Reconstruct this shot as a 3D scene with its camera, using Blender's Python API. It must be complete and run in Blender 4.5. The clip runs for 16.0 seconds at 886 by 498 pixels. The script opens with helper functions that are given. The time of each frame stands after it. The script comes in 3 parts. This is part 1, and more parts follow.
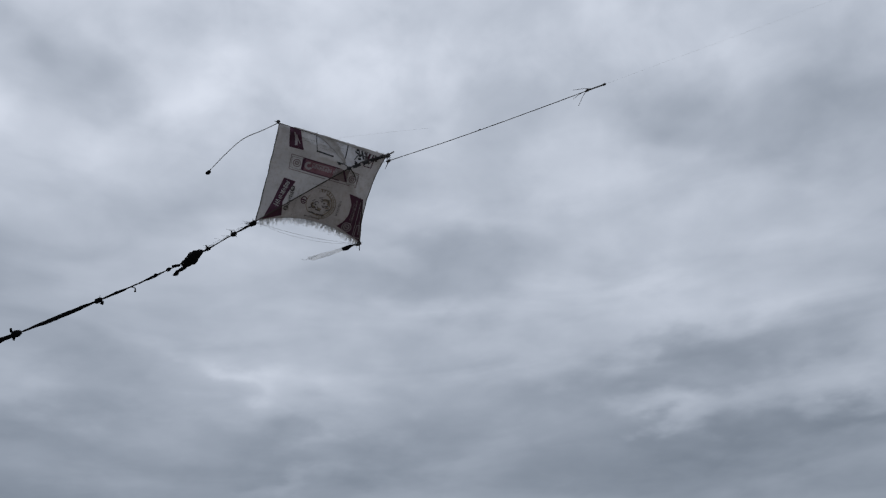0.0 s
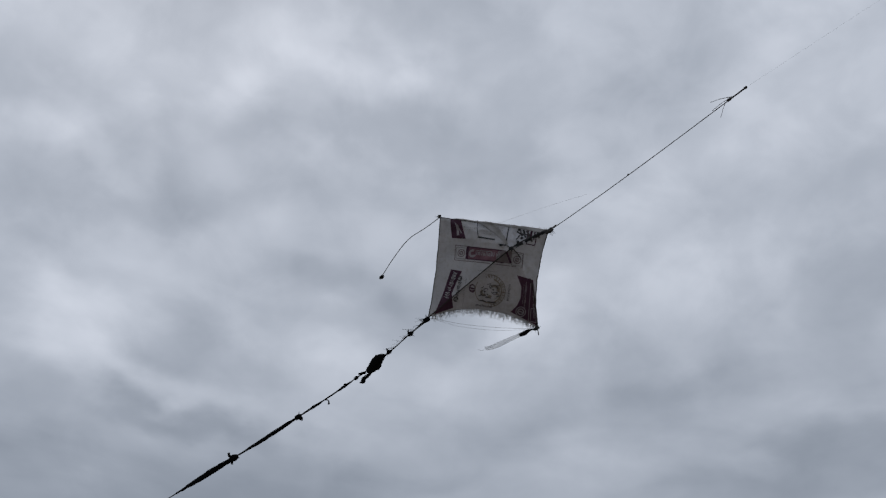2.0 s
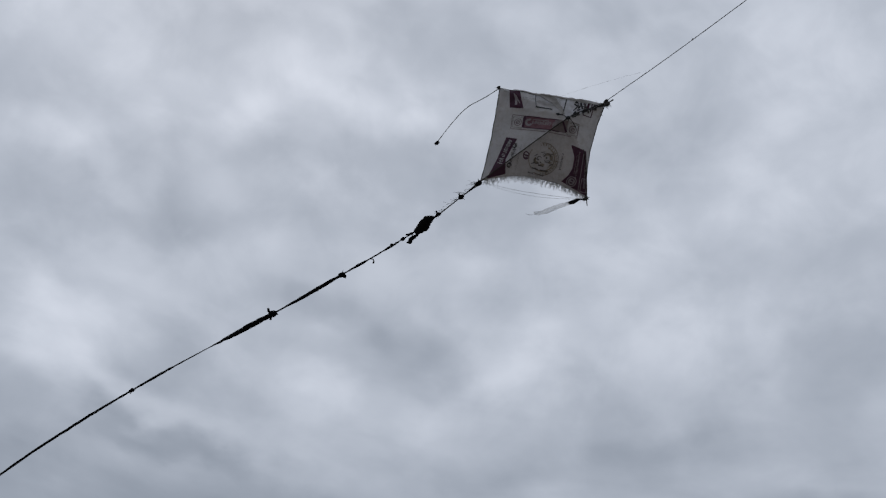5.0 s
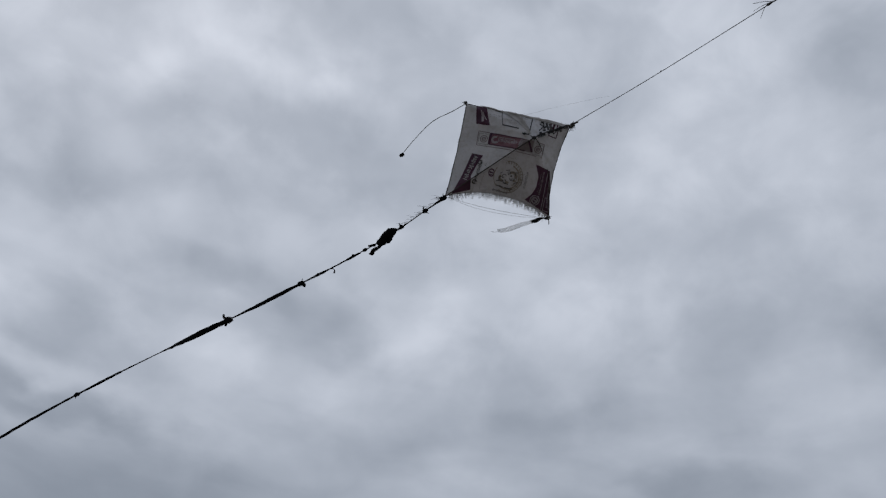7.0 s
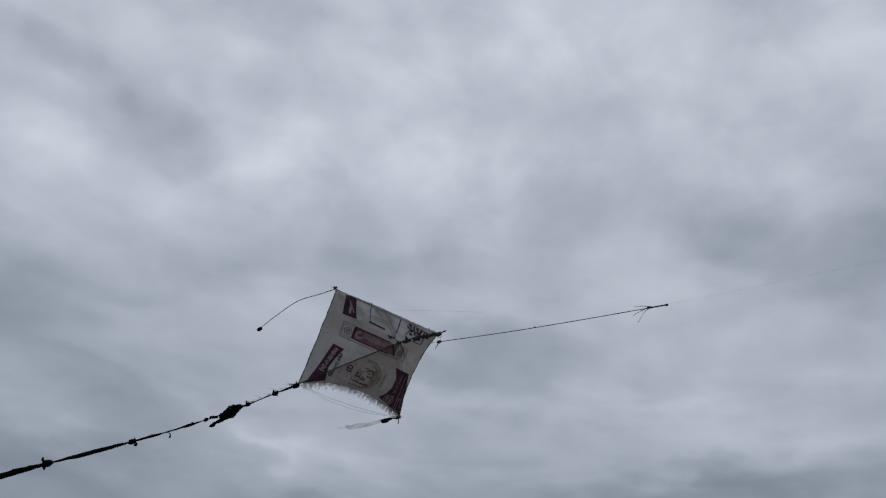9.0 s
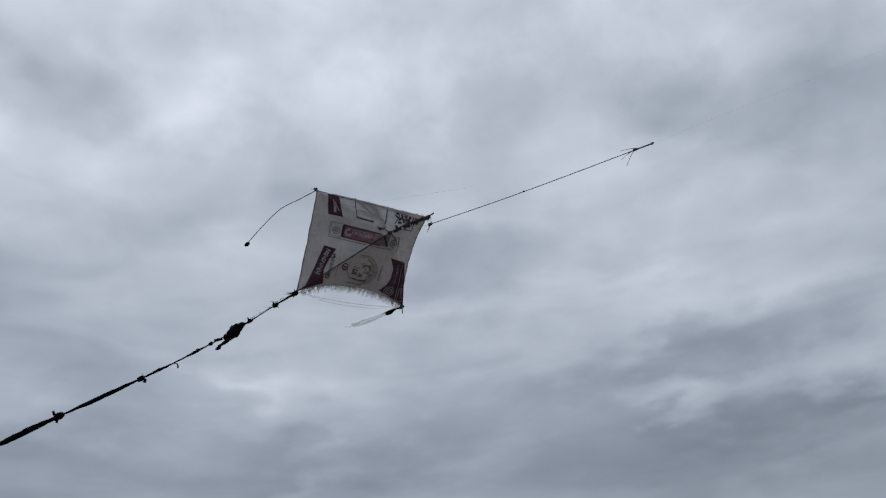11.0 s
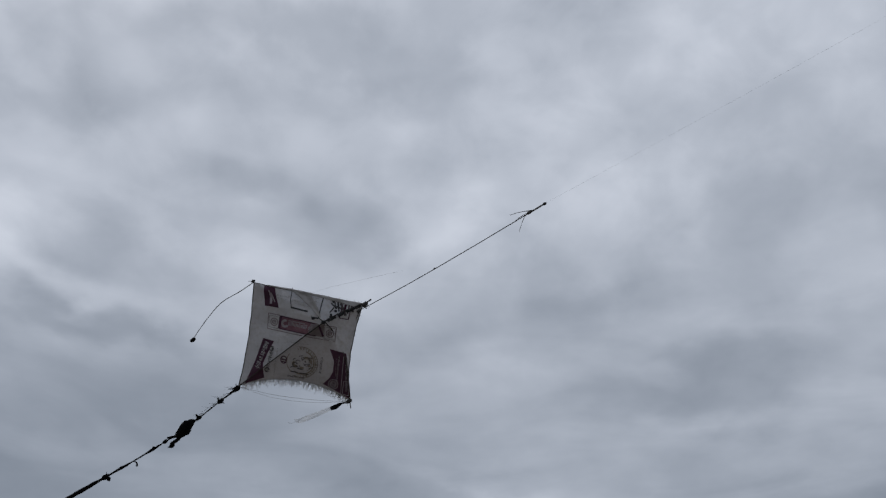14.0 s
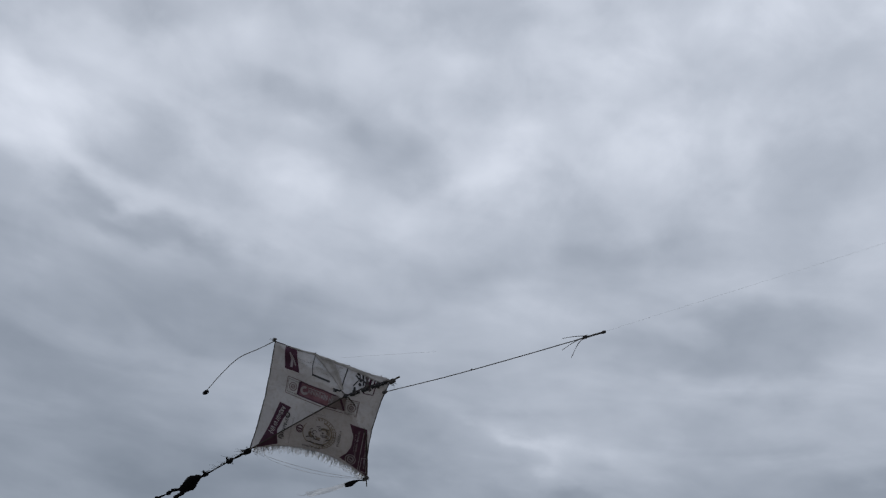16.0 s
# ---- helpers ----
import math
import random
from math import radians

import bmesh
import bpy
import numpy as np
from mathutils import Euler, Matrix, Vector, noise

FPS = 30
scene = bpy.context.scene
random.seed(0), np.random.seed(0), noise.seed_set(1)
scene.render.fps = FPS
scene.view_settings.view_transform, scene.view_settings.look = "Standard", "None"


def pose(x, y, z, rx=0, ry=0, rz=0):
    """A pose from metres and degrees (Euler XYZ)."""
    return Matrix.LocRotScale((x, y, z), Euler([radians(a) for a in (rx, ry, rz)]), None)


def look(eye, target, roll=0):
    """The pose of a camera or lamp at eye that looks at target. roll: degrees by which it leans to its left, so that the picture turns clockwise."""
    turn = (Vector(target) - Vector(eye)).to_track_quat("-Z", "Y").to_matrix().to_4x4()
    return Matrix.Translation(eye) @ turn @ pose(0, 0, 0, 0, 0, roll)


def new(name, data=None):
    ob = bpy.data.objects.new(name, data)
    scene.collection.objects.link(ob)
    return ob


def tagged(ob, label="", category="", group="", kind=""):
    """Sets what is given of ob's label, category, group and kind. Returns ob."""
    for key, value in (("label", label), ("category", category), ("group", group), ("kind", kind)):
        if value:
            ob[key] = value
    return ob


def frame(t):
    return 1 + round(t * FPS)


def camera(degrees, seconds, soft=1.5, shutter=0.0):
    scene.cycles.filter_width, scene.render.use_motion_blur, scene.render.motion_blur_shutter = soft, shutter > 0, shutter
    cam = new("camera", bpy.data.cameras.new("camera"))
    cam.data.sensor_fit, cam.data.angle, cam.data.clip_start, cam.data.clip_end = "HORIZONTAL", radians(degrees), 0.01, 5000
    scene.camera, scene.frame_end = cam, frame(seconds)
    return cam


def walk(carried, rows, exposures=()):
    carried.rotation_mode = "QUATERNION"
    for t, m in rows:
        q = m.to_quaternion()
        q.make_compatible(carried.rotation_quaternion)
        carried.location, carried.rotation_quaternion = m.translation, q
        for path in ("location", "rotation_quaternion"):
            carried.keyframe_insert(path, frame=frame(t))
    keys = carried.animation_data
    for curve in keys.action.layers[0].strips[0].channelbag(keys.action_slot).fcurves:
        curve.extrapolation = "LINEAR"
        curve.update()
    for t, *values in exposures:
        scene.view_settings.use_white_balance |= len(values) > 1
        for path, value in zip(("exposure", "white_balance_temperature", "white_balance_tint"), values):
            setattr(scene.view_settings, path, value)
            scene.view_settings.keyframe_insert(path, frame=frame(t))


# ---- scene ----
cam = camera(55, 16.0, soft=1.25)
walk(cam, [
    (0, look((-0.818, -3.982, 3.356), (0.754, 0.116, 5.751), -4.05)),
    (0.5, look((-1.052, -3.806, 3.246), (0.614, 0.308, 5.548), -15.84)),
    (1, look((-0.629, -3.784, 2.958), (0.539, 0.367, 5.489), -23.73)),
    (1.5, look((0.238, -3.592, 2.916), (-0.065, 0.266, 6.082), -4.05)),
    (2, look((0.115, -3.511, 2.895), (-0.271, 0.127, 6.303), 3.78)),
    (2.5, look((0.021, -3.694, 3.149), (-0.068, 0.251, 6.221), -0.48)),
    (3, look((0.053, -3.592, 2.931), (0.051, 0.444, 5.883), -3.35)),
    (3.5, look((-0.140, -3.558, 2.875), (-0.210, 0.529, 5.755), -4.81)),
    (4, look((-0.201, -3.459, 2.617), (-0.383, 0.567, 5.577), -10.02)),
    (4.5, look((-0.069, -3.099, 2.329), (-0.442, 0.620, 5.650), -3.55)),
    (5, look((-0.159, -2.908, 2.079), (-0.525, 0.564, 5.658), 8.89)),
    (7.5, look((-0.571, -3.247, 2.328), (-0.278, 0.326, 5.814), 4.72)),
    (8, look((-0.642, -3.502, 2.596), (-0.192, -0.002, 6.138), 7.97)),
    (8.5, look((-0.643, -3.946, 3.176), (0.045, -0.307, 6.535), 13.48)),
    (9, look((-0.910, -4.191, 3.829), (0.300, -0.254, 6.664), 5.30)),
    (9.5, look((-1.062, -4.119, 4.041), (0.455, -0.077, 6.563), -1.76)),
    (10, look((-1.185, -4.024, 4.048), (0.357, 0.063, 6.480), -2.36)),
    (12.5, look((-0.092, -3.981, 3.100), (1.497, 0.130, 5.461), -13.55)),
    (13, look((0.423, -3.923, 3.367), (1.454, 0.217, 5.973), -5.58)),
    (13.5, look((0.691, -3.977, 3.642), (1.104, -0.007, 6.654), 1.53)),
    (14, look((0.671, -3.946, 3.675), (0.747, 0.040, 6.693), 1.15)),
    (14.5, look((0.629, -3.958, 3.815), (0.697, 0.267, 6.488), 1.21)),
    (15, look((0.722, -3.948, 3.945), (0.861, 0.375, 6.455), 3.57)),
    (15.5, look((0.858, -3.944, 4.160), (0.844, 0.353, 6.717), 6.02)),
    (16, look((0.594, -3.995, 4.491), (0.474, 0.217, 7.183), 8.51)),
], exposures=[(0, 0.14), (0.5, 0.14), (1, 0.12), (1.5, 0.08), (2, -0.12), (2.5, -0.08), (3, 0.01), (3.5, -0.01), (5, -0.06), (7.5, -0.1), (8.5, -0.08), (9.5, 0.04), (10, 0.15), (12.5, 0.17), (13, 0.13), (13.5, 0.07), (14, -0.12), (14.5, -0.02), (15, 0.09), (16, 0.08)])

# ---- sky and light ----
world = bpy.data.worlds.new("overcast_sky")
scene.world = world
world.use_nodes = True
wn, wl = world.node_tree.nodes, world.node_tree.links
wn.clear()


def wnode(kind, **values):
    n = wn.new(kind)
    for key, value in values.items():
        n.inputs[key].default_value = value
    return n


def wmath(op, a, b=None, c=None):
    n = wn.new("ShaderNodeMath")
    n.operation = op
    for i, v in enumerate((a, b, c)):
        if v is None:
            continue
        if isinstance(v, (int, float)):
            n.inputs[i].default_value = v
        else:
            wl.new(v, n.inputs[i])
    return n.outputs[0]


SUN_EL, SUN_AZ = 60, 320
coord = wn.new("ShaderNodeTexCoord").outputs["Generated"]
split = wn.new("ShaderNodeSeparateXYZ")
wl.new(coord, split.inputs[0])
dx, dy, dz = split.outputs
azimuth = wmath("ARCTAN2", dx, dy)
elevation = wmath("ARCSINE", dz)
angles = wn.new("ShaderNodeCombineXYZ")
wl.new(azimuth, angles.inputs[0])
wl.new(elevation, angles.inputs[1])

# the cloud layer seen from below: noise on a level sheet overhead
high = wmath("ADD", wmath("MAXIMUM", dz, 0.0), 0.22)
sheet = wn.new("ShaderNodeCombineXYZ")
wl.new(wmath("DIVIDE", dx, high), sheet.inputs[0])
wl.new(wmath("DIVIDE", dy, high), sheet.inputs[1])


def wnoise(vector, scale, detail, rough, distort=0.0):
    n = wnode("ShaderNodeTexNoise", Scale=scale, Detail=detail, Roughness=rough, Distortion=distort)
    wl.new(vector, n.inputs["Vector"])
    return n


def by_height(low, high, at_low, at_high):
    n = wn.new("ShaderNodeMapRange")
    n.interpolation_type = "SMOOTHSTEP"
    for key, value in (("From Min", low), ("From Max", high), ("To Min", at_low), ("To Max", at_high)):
        n.inputs[key].default_value = value
    wl.new(elevation, n.inputs["Value"])
    return n.outputs[0]


# brightness of the layer in stops: thicker, greyer cloud towards the horizon
stops_up = by_height(0.17, 0.62, -0.734, 0.231)
def billows(fac, crisp):
    """Noise made into puffs with fairly definite edges, from -0.5 to 0.5."""
    n = wn.new("ShaderNodeMapRange")
    n.interpolation_type = "SMOOTHSTEP"
    for key, value in (("From Min", 0.5 - crisp), ("From Max", 0.5 + crisp), ("To Min", -0.5), ("To Max", 0.5)):
        n.inputs[key].default_value = value
    wl.new(fac, n.inputs["Value"])
    return n.outputs[0]


middle = wnoise(sheet.outputs[0], 5.0, 5, 0.48, 0.5).outputs["Fac"]
stops_up = wmath("MULTIPLY_ADD", billows(middle, 0.2), by_height(0.3, 0.6, 0.13, 0.22), stops_up)

# level streaks, stronger low down where the layer is seen on edge
streak_way = wn.new("ShaderNodeVectorMath")
streak_way.operation = "MULTIPLY"
wl.new(angles.outputs[0], streak_way.inputs[0])
streak_way.inputs[1].default_value = (4.2, 16.0, 0)
streaks = wnoise(streak_way.outputs[0], 1.0, 4, 0.42, 0.6).outputs["Fac"]
stops_up = wmath("MULTIPLY_ADD", billows(streaks, 0.24), by_height(0.32, 0.66, 0.42, 0.1), stops_up)

# rounded lumps overhead
lumps = wnoise(coord, 11.0, 5, 0.5, 0.3).outputs["Fac"]
stops_up = wmath("MULTIPLY_ADD", billows(lumps, 0.18), by_height(0.42, 0.75, 0.06, 0.25), stops_up)
fine = wnoise(sheet.outputs[0], 18.0, 3, 0.5, 0.3).outputs["Fac"]
stops_up = wmath("MULTIPLY_ADD", wmath("SUBTRACT", fine, 0.5), 0.1, stops_up)

# ragged edges for the single banks
drift = wn.new("ShaderNodeVectorMath")
drift.operation = "MULTIPLY_ADD"
wl.new(wnoise(sheet.outputs[0], 8.0, 4, 0.45).outputs["Color"], drift.inputs[0])
drift.inputs[1].default_value = (0.16, 0.10, 0)
wl.new(angles.outputs[0], drift.inputs[2])
shift = wn.new("ShaderNodeVectorMath")
shift.operation = "SUBTRACT"
wl.new(drift.outputs[0], shift.inputs[0])
shift.inputs[1].default_value = (0.08, 0.05, 0)
# the layer hangs flat: nothing of the third axis
flat = wn.new("ShaderNodeVectorMath")
flat.operation = "MULTIPLY"
wl.new(shift.outputs[0], flat.inputs[0])
flat.inputs[1].default_value = (1, 1, 0)
ragged_sky = flat.outputs[0]


def cloud(az, el, wide, tall, lean, light):
    """One bank of the overcast: radians, the lean in degrees, stops lighter or darker than the layer."""
    global stops_up
    m = wn.new("ShaderNodeMapping")
    m.vector_type = "TEXTURE"
    m.inputs["Location"].default_value = (az, el, 0)
    m.inputs["Rotation"].default_value = (0, 0, radians(lean))
    m.inputs["Scale"].default_value = (wide, tall, 1)
    wl.new(ragged_sky, m.inputs["Vector"])
    g = wn.new("ShaderNodeTexGradient")
    g.gradient_type = "SPHERICAL"
    wl.new(m.outputs[0], g.inputs[0])
    bell = wmath("MULTIPLY", wmath("MULTIPLY", g.outputs["Fac"], g.outputs["Fac"]), wmath("MULTIPLY_ADD", g.outputs["Fac"], -2.0, 3.0))
    stops_up = wmath("MULTIPLY_ADD", bell, light, stops_up)


cloud(-0.30, 0.435, 0.30, 0.10, 0, -0.25)
cloud(-0.45, 0.575, 0.30, 0.10, 0, 0.20)
cloud(0.65, 0.400, 0.30, 0.10, 0, 0.31)
cloud(0.15, 0.330, 0.30, 0.10, 0, 0.27)
cloud(-0.10, 0.680, 0.18, 0.12, 0, -0.18)
cloud(0.75, 0.575, 0.30, 0.10, 0, -0.29)
cloud(0.45, 0.610, 0.18, 0.12, 0, -0.15)
cloud(-0.45, 0.715, 0.30, 0.10, 0, -0.19)
cloud(-0.35, 0.925, 0.34, 0.16, 0, 0.19)
cloud(0.30, 0.715, 0.18, 0.12, 0, 0.16)
cloud(-0.75, 0.890, 0.30, 0.10, 0, 0.21)
cloud(0.55, 0.960, 0.34, 0.16, 0, 0.16)
cloud(-0.55, 0.400, 0.18, 0.12, 0, -0.13)
cloud(-0.05, 0.470, 0.30, 0.10, 0, -0.13)
cloud(0.90, 0.540, 0.18, 0.12, 0, -0.19)
cloud(0.00, 0.750, 0.20, 0.06, 0, -0.16)
cloud(0.65, 0.260, 0.30, 0.10, 0, -0.17)
cloud(-0.25, 0.225, 0.30, 0.10, 0, -0.18)
cloud(0.70, 0.750, 0.18, 0.12, 0, 0.13)
cloud(0.20, 0.995, 0.30, 0.10, 0, 0.12)
cloud(-0.10, 0.330, 0.20, 0.06, 0, 0.15)
cloud(0.25, 0.400, 0.30, 0.10, 0, 0.13)
cloud(0.85, 0.365, 0.30, 0.10, 0, 0.10)
cloud(0.30, 0.505, 0.20, 0.06, 0, -0.16)
cloud(-0.30, 0.785, 0.20, 0.06, 0, -0.11)
cloud(-0.15, 0.645, 0.18, 0.12, 0, -0.20)
cloud(-0.30, 0.610, 0.18, 0.12, 0, 0.13)
cloud(-0.45, 0.540, 0.20, 0.06, 0, 0.19)
cloud(0.50, 0.785, 0.20, 0.06, 0, -0.09)
cloud(-0.50, 0.400, 0.34, 0.16, 0, -0.16)
cloud(0.50, 0.645, 0.20, 0.06, 0, -0.14)
cloud(-0.10, 0.400, 0.20, 0.06, 0, -0.12)
cloud(-0.30, 0.470, 0.20, 0.06, 0, -0.15)
cloud(-0.20, 0.925, 0.18, 0.12, 0, 0.10)
cloud(-0.60, 0.540, 0.20, 0.06, 0, 0.10)
cloud(-0.55, 0.890, 0.20, 0.06, 0, 0.11)
cloud(-0.20, 0.225, 0.22, 0.09, 0, -0.14)
cloud(0.00, 0.750, 0.20, 0.06, 0, -0.16)
# smaller shapes: dark spots, bright wedges and streaks
cloud(-0.151, 0.619, 0.212, 0.102, 0, 0.21)
cloud(0.694, 0.598, 0.167, 0.084, 0, -0.32)
cloud(0.903, 0.584, 0.145, 0.139, 25, -0.35)
cloud(0.650, 0.562, 0.122, 0.046, -12, 0.21)
cloud(0.436, 0.576, 0.113, 0.051, 0, -0.14)
cloud(0.439, 0.476, 0.136, 0.056, 0, -0.12)
cloud(0.101, 0.353, 0.074, 0.019, -18, 0.23)
cloud(0.139, 0.343, 0.156, 0.046, -10, 0.14)
cloud(0.407, 0.391, 0.131, 0.056, 0, 0.26)
cloud(0.224, 0.272, 0.233, 0.042, 0, -0.26)
cloud(0.551, 0.328, 0.182, 0.037, 12, -0.18)
cloud(0.697, 0.338, 0.201, 0.042, 5, -0.35)
cloud(0.645, 0.290, 0.108, 0.039, -5, 0.42)
cloud(0.605, 0.279, 0.045, 0.024, 0, 0.21)
cloud(0.768, 0.290, 0.099, 0.046, 10, 0.21)
cloud(0.858, 0.314, 0.082, 0.056, 30, 0.26)
cloud(0.701, 0.248, 0.196, 0.046, 5, -0.21)
cloud(0.825, 0.257, 0.107, 0.028, 0, -0.26)
cloud(0.162, 0.238, 0.080, 0.020, 8, 0.21)
cloud(-0.555, 0.613, 0.169, 0.093, 0, 0.12)
cloud(-0.455, 0.594, 0.177, 0.056, 0, -0.18)
cloud(-0.603, 0.646, 0.141, 0.026, 0, -0.18)
cloud(-0.424, 0.510, 0.178, 0.037, 3, -0.26)
cloud(0.392, 0.503, 0.128, 0.042, 0, -0.28)
cloud(0.317, 0.459, 0.183, 0.046, 0, -0.21)
cloud(0.297, 0.494, 0.059, 0.023, 0, 0.18)
cloud(-0.494, 0.868, 0.094, 0.056, 30, 0.21)
cloud(-0.296, 0.946, 0.192, 0.030, 0, 0.21)
cloud(-0.443, 0.865, 0.173, 0.056, 15, -0.18)
cloud(-0.211, 0.900, 0.222, 0.074, 0, -0.16)
cloud(-0.287, 0.799, 0.260, 0.084, 0, -0.21)
cloud(-0.526, 0.722, 0.081, 0.065, 0, -0.18)
cloud(-0.476, 0.787, 0.086, 0.028, 0, 0.18)
cloud(-0.058, 0.920, 0.064, 0.065, -60, 0.16)
cloud(0.218, 0.945, 0.206, 0.074, 0, -0.21)
cloud(-0.051, 0.841, 0.168, 0.065, 0, -0.14)
cloud(0.784, 0.914, 0.198, 0.084, 0, -0.28)
cloud(-0.722, 0.760, 0.054, 0.093, -70, 0.23)
cloud(-0.655, 0.743, 0.094, 0.030, -20, 0.19)
cloud(-0.637, 0.824, 0.044, 0.056, 80, 0.18)
cloud(-0.477, 0.964, 0.106, 0.065, 0, 0.21)
cloud(-0.281, 0.887, 0.300, 0.084, 0, -0.21)
cloud(-0.604, 0.883, 0.109, 0.065, 0, -0.16)
cloud(-0.050, 0.727, 0.115, 0.084, 50, 0.18)
cloud(-0.584, 0.578, 0.103, 0.112, 0, 0.09)
cloud(-0.431, 0.519, 0.298, 0.046, 0, -0.18)
cloud(0.217, 0.614, 0.243, 0.056, 0, -0.18)
cloud(0.010, 0.649, 0.184, 0.056, 15, 0.18)
cloud(0.120, 0.542, 0.272, 0.046, 0, -0.25)
cloud(-0.575, 0.607, 0.147, 0.074, 0, 0.07)
cloud(-0.476, 0.577, 0.165, 0.074, 0, -0.18)
cloud(-0.622, 0.711, 0.216, 0.056, 0, -0.14)
cloud(0.178, 0.574, 0.267, 0.046, 0, -0.18)
cloud(0.518, 0.789, 0.196, 0.102, 0, 0.14)
cloud(0.056, 0.729, 0.069, 0.112, 60, 0.18)
cloud(-0.403, 0.724, 0.299, 0.056, 20, 0.16)
cloud(0.218, 0.797, 0.321, 0.056, 20, 0.18)
cloud(-0.333, 0.568, 0.307, 0.046, 0, -0.18)
cloud(-0.255, 0.699, 0.158, 0.042, 0, -0.26)
cloud(-0.395, 0.604, 0.178, 0.084, 0, -0.21)
cloud(-0.122, 0.701, 0.079, 0.065, 0, 0.18)
cloud(-0.093, 0.661, 0.098, 0.046, 0, -0.14)
cloud(-0.421, 0.513, 0.218, 0.033, 0, -0.25)
cloud(0.262, 0.580, 0.206, 0.035, 0, -0.21)
cloud(-0.089, 0.293, 0.270, 0.046, 0, -0.21)

# thick cloud is bluish grey, thin cloud nearly white
ramp = wn.new("ShaderNodeValToRGB")
ramp.color_ramp.interpolation = "LINEAR"
while len(ramp.color_ramp.elements) < 7:
    ramp.color_ramp.elements.new(0.5)
for k, stop in enumerate(ramp.color_ramp.elements):
    up = -1.2 + 0.32 * k
    green = 0.456 * 2 ** up
    stop.position = k / 6
    stop.color = (green * (0.911 + 0.045 * up), green, green * (1.159 - 0.055 * up), 1)
wl.new(wmath("DIVIDE", wmath("ADD", stops_up, 1.2), 1.92), ramp.inputs[0])
clear_sky = wn.new("ShaderNodeTexSky")
clear_sky.sky_type = "NISHITA"
clear_sky.sun_disc = False
clear_sky.sun_elevation, clear_sky.sun_rotation = radians(SUN_EL), radians(SUN_AZ)
blue = wnode("ShaderNodeBackground", Strength=0.1)
wl.new(clear_sky.outputs[0], blue.inputs[0])
overcast = wnode("ShaderNodeBackground", Strength=1.0)
wl.new(ramp.outputs[0], overcast.inputs[0])
cover = wnode("ShaderNodeMixShader", Fac=0.96)
wl.new(blue.outputs[0], cover.inputs[1])
wl.new(overcast.outputs[0], cover.inputs[2])
out = wn.new("ShaderNodeOutputWorld")
wl.new(cover.outputs[0], out.inputs[0])

sun = new("sun", bpy.data.lights.new("sun", "SUN"))
sun.data.energy, sun.data.angle, sun.data.color = 0.9, radians(30), (1.0, 0.97, 0.93)
s_el, s_az = radians(SUN_EL), radians(SUN_AZ)
sun.matrix_world = look((30 * math.sin(s_az) * math.cos(s_el), 30 * math.cos(s_az) * math.cos(s_el), 30 * math.sin(s_el)), (0, 0, 0))

# ---- materials ----
def material(name, rough=0.7, metal=0.0):
    m = bpy.data.materials.new(name)
    m.use_nodes = True
    b = m.node_tree.nodes["Principled BSDF"]
    b.inputs["Roughness"].default_value, b.inputs["Metallic"].default_value = rough, metal
    return m, m.node_tree.nodes, m.node_tree.links, b


def noise_of(n, l, scale, detail=4, rough=0.6, stretch=None):
    c = n.new("ShaderNodeTexCoord")
    t = n.new("ShaderNodeTexNoise")
    t.inputs["Scale"].default_value, t.inputs["Detail"].default_value, t.inputs["Roughness"].default_value = scale, detail, rough
    if stretch:
        mp = n.new("ShaderNodeMapping")
        mp.inputs["Scale"].default_value = stretch
        l.new(c.outputs["Object"], mp.inputs[0])
        l.new(mp.outputs[0], t.inputs["Vector"])
    else:
        l.new(c.outputs["Object"], t.inputs["Vector"])
    return t.outputs["Fac"]


def ramp_of(n, l, fac, low, high, a=0.3, b=0.7):
    r = n.new("ShaderNodeValToRGB")
    r.color_ramp.elements[0].position, r.color_ramp.elements[1].position = a, b
    r.color_ramp.elements[0].color, r.color_ramp.elements[1].color = (*low, 1), (*high, 1)
    l.new(fac, r.inputs[0])
    return r.outputs[0]


def mixed(n, l, fac, a, b, kind="MIX"):
    m = n.new("ShaderNodeMix")
    m.data_type, m.blend_type = "RGBA", kind
    if isinstance(fac, float):
        m.inputs[0].default_value = fac
    else:
        l.new(fac, m.inputs[0])
    for i, v in ((6, a), (7, b)):
        if isinstance(v, tuple):
            m.inputs[i].default_value = (*v, 1)
        else:
            l.new(v, m.inputs[i])
    return m.outputs[2]


def relief(n, l, b, height, strength, distance):
    u = n.new("ShaderNodeBump")
    u.inputs["Strength"].default_value, u.inputs["Distance"].default_value = strength, distance
    l.new(height, u.inputs["Height"])
    l.new(u.outputs[0], b.inputs["Normal"])
    return u.outputs[0]


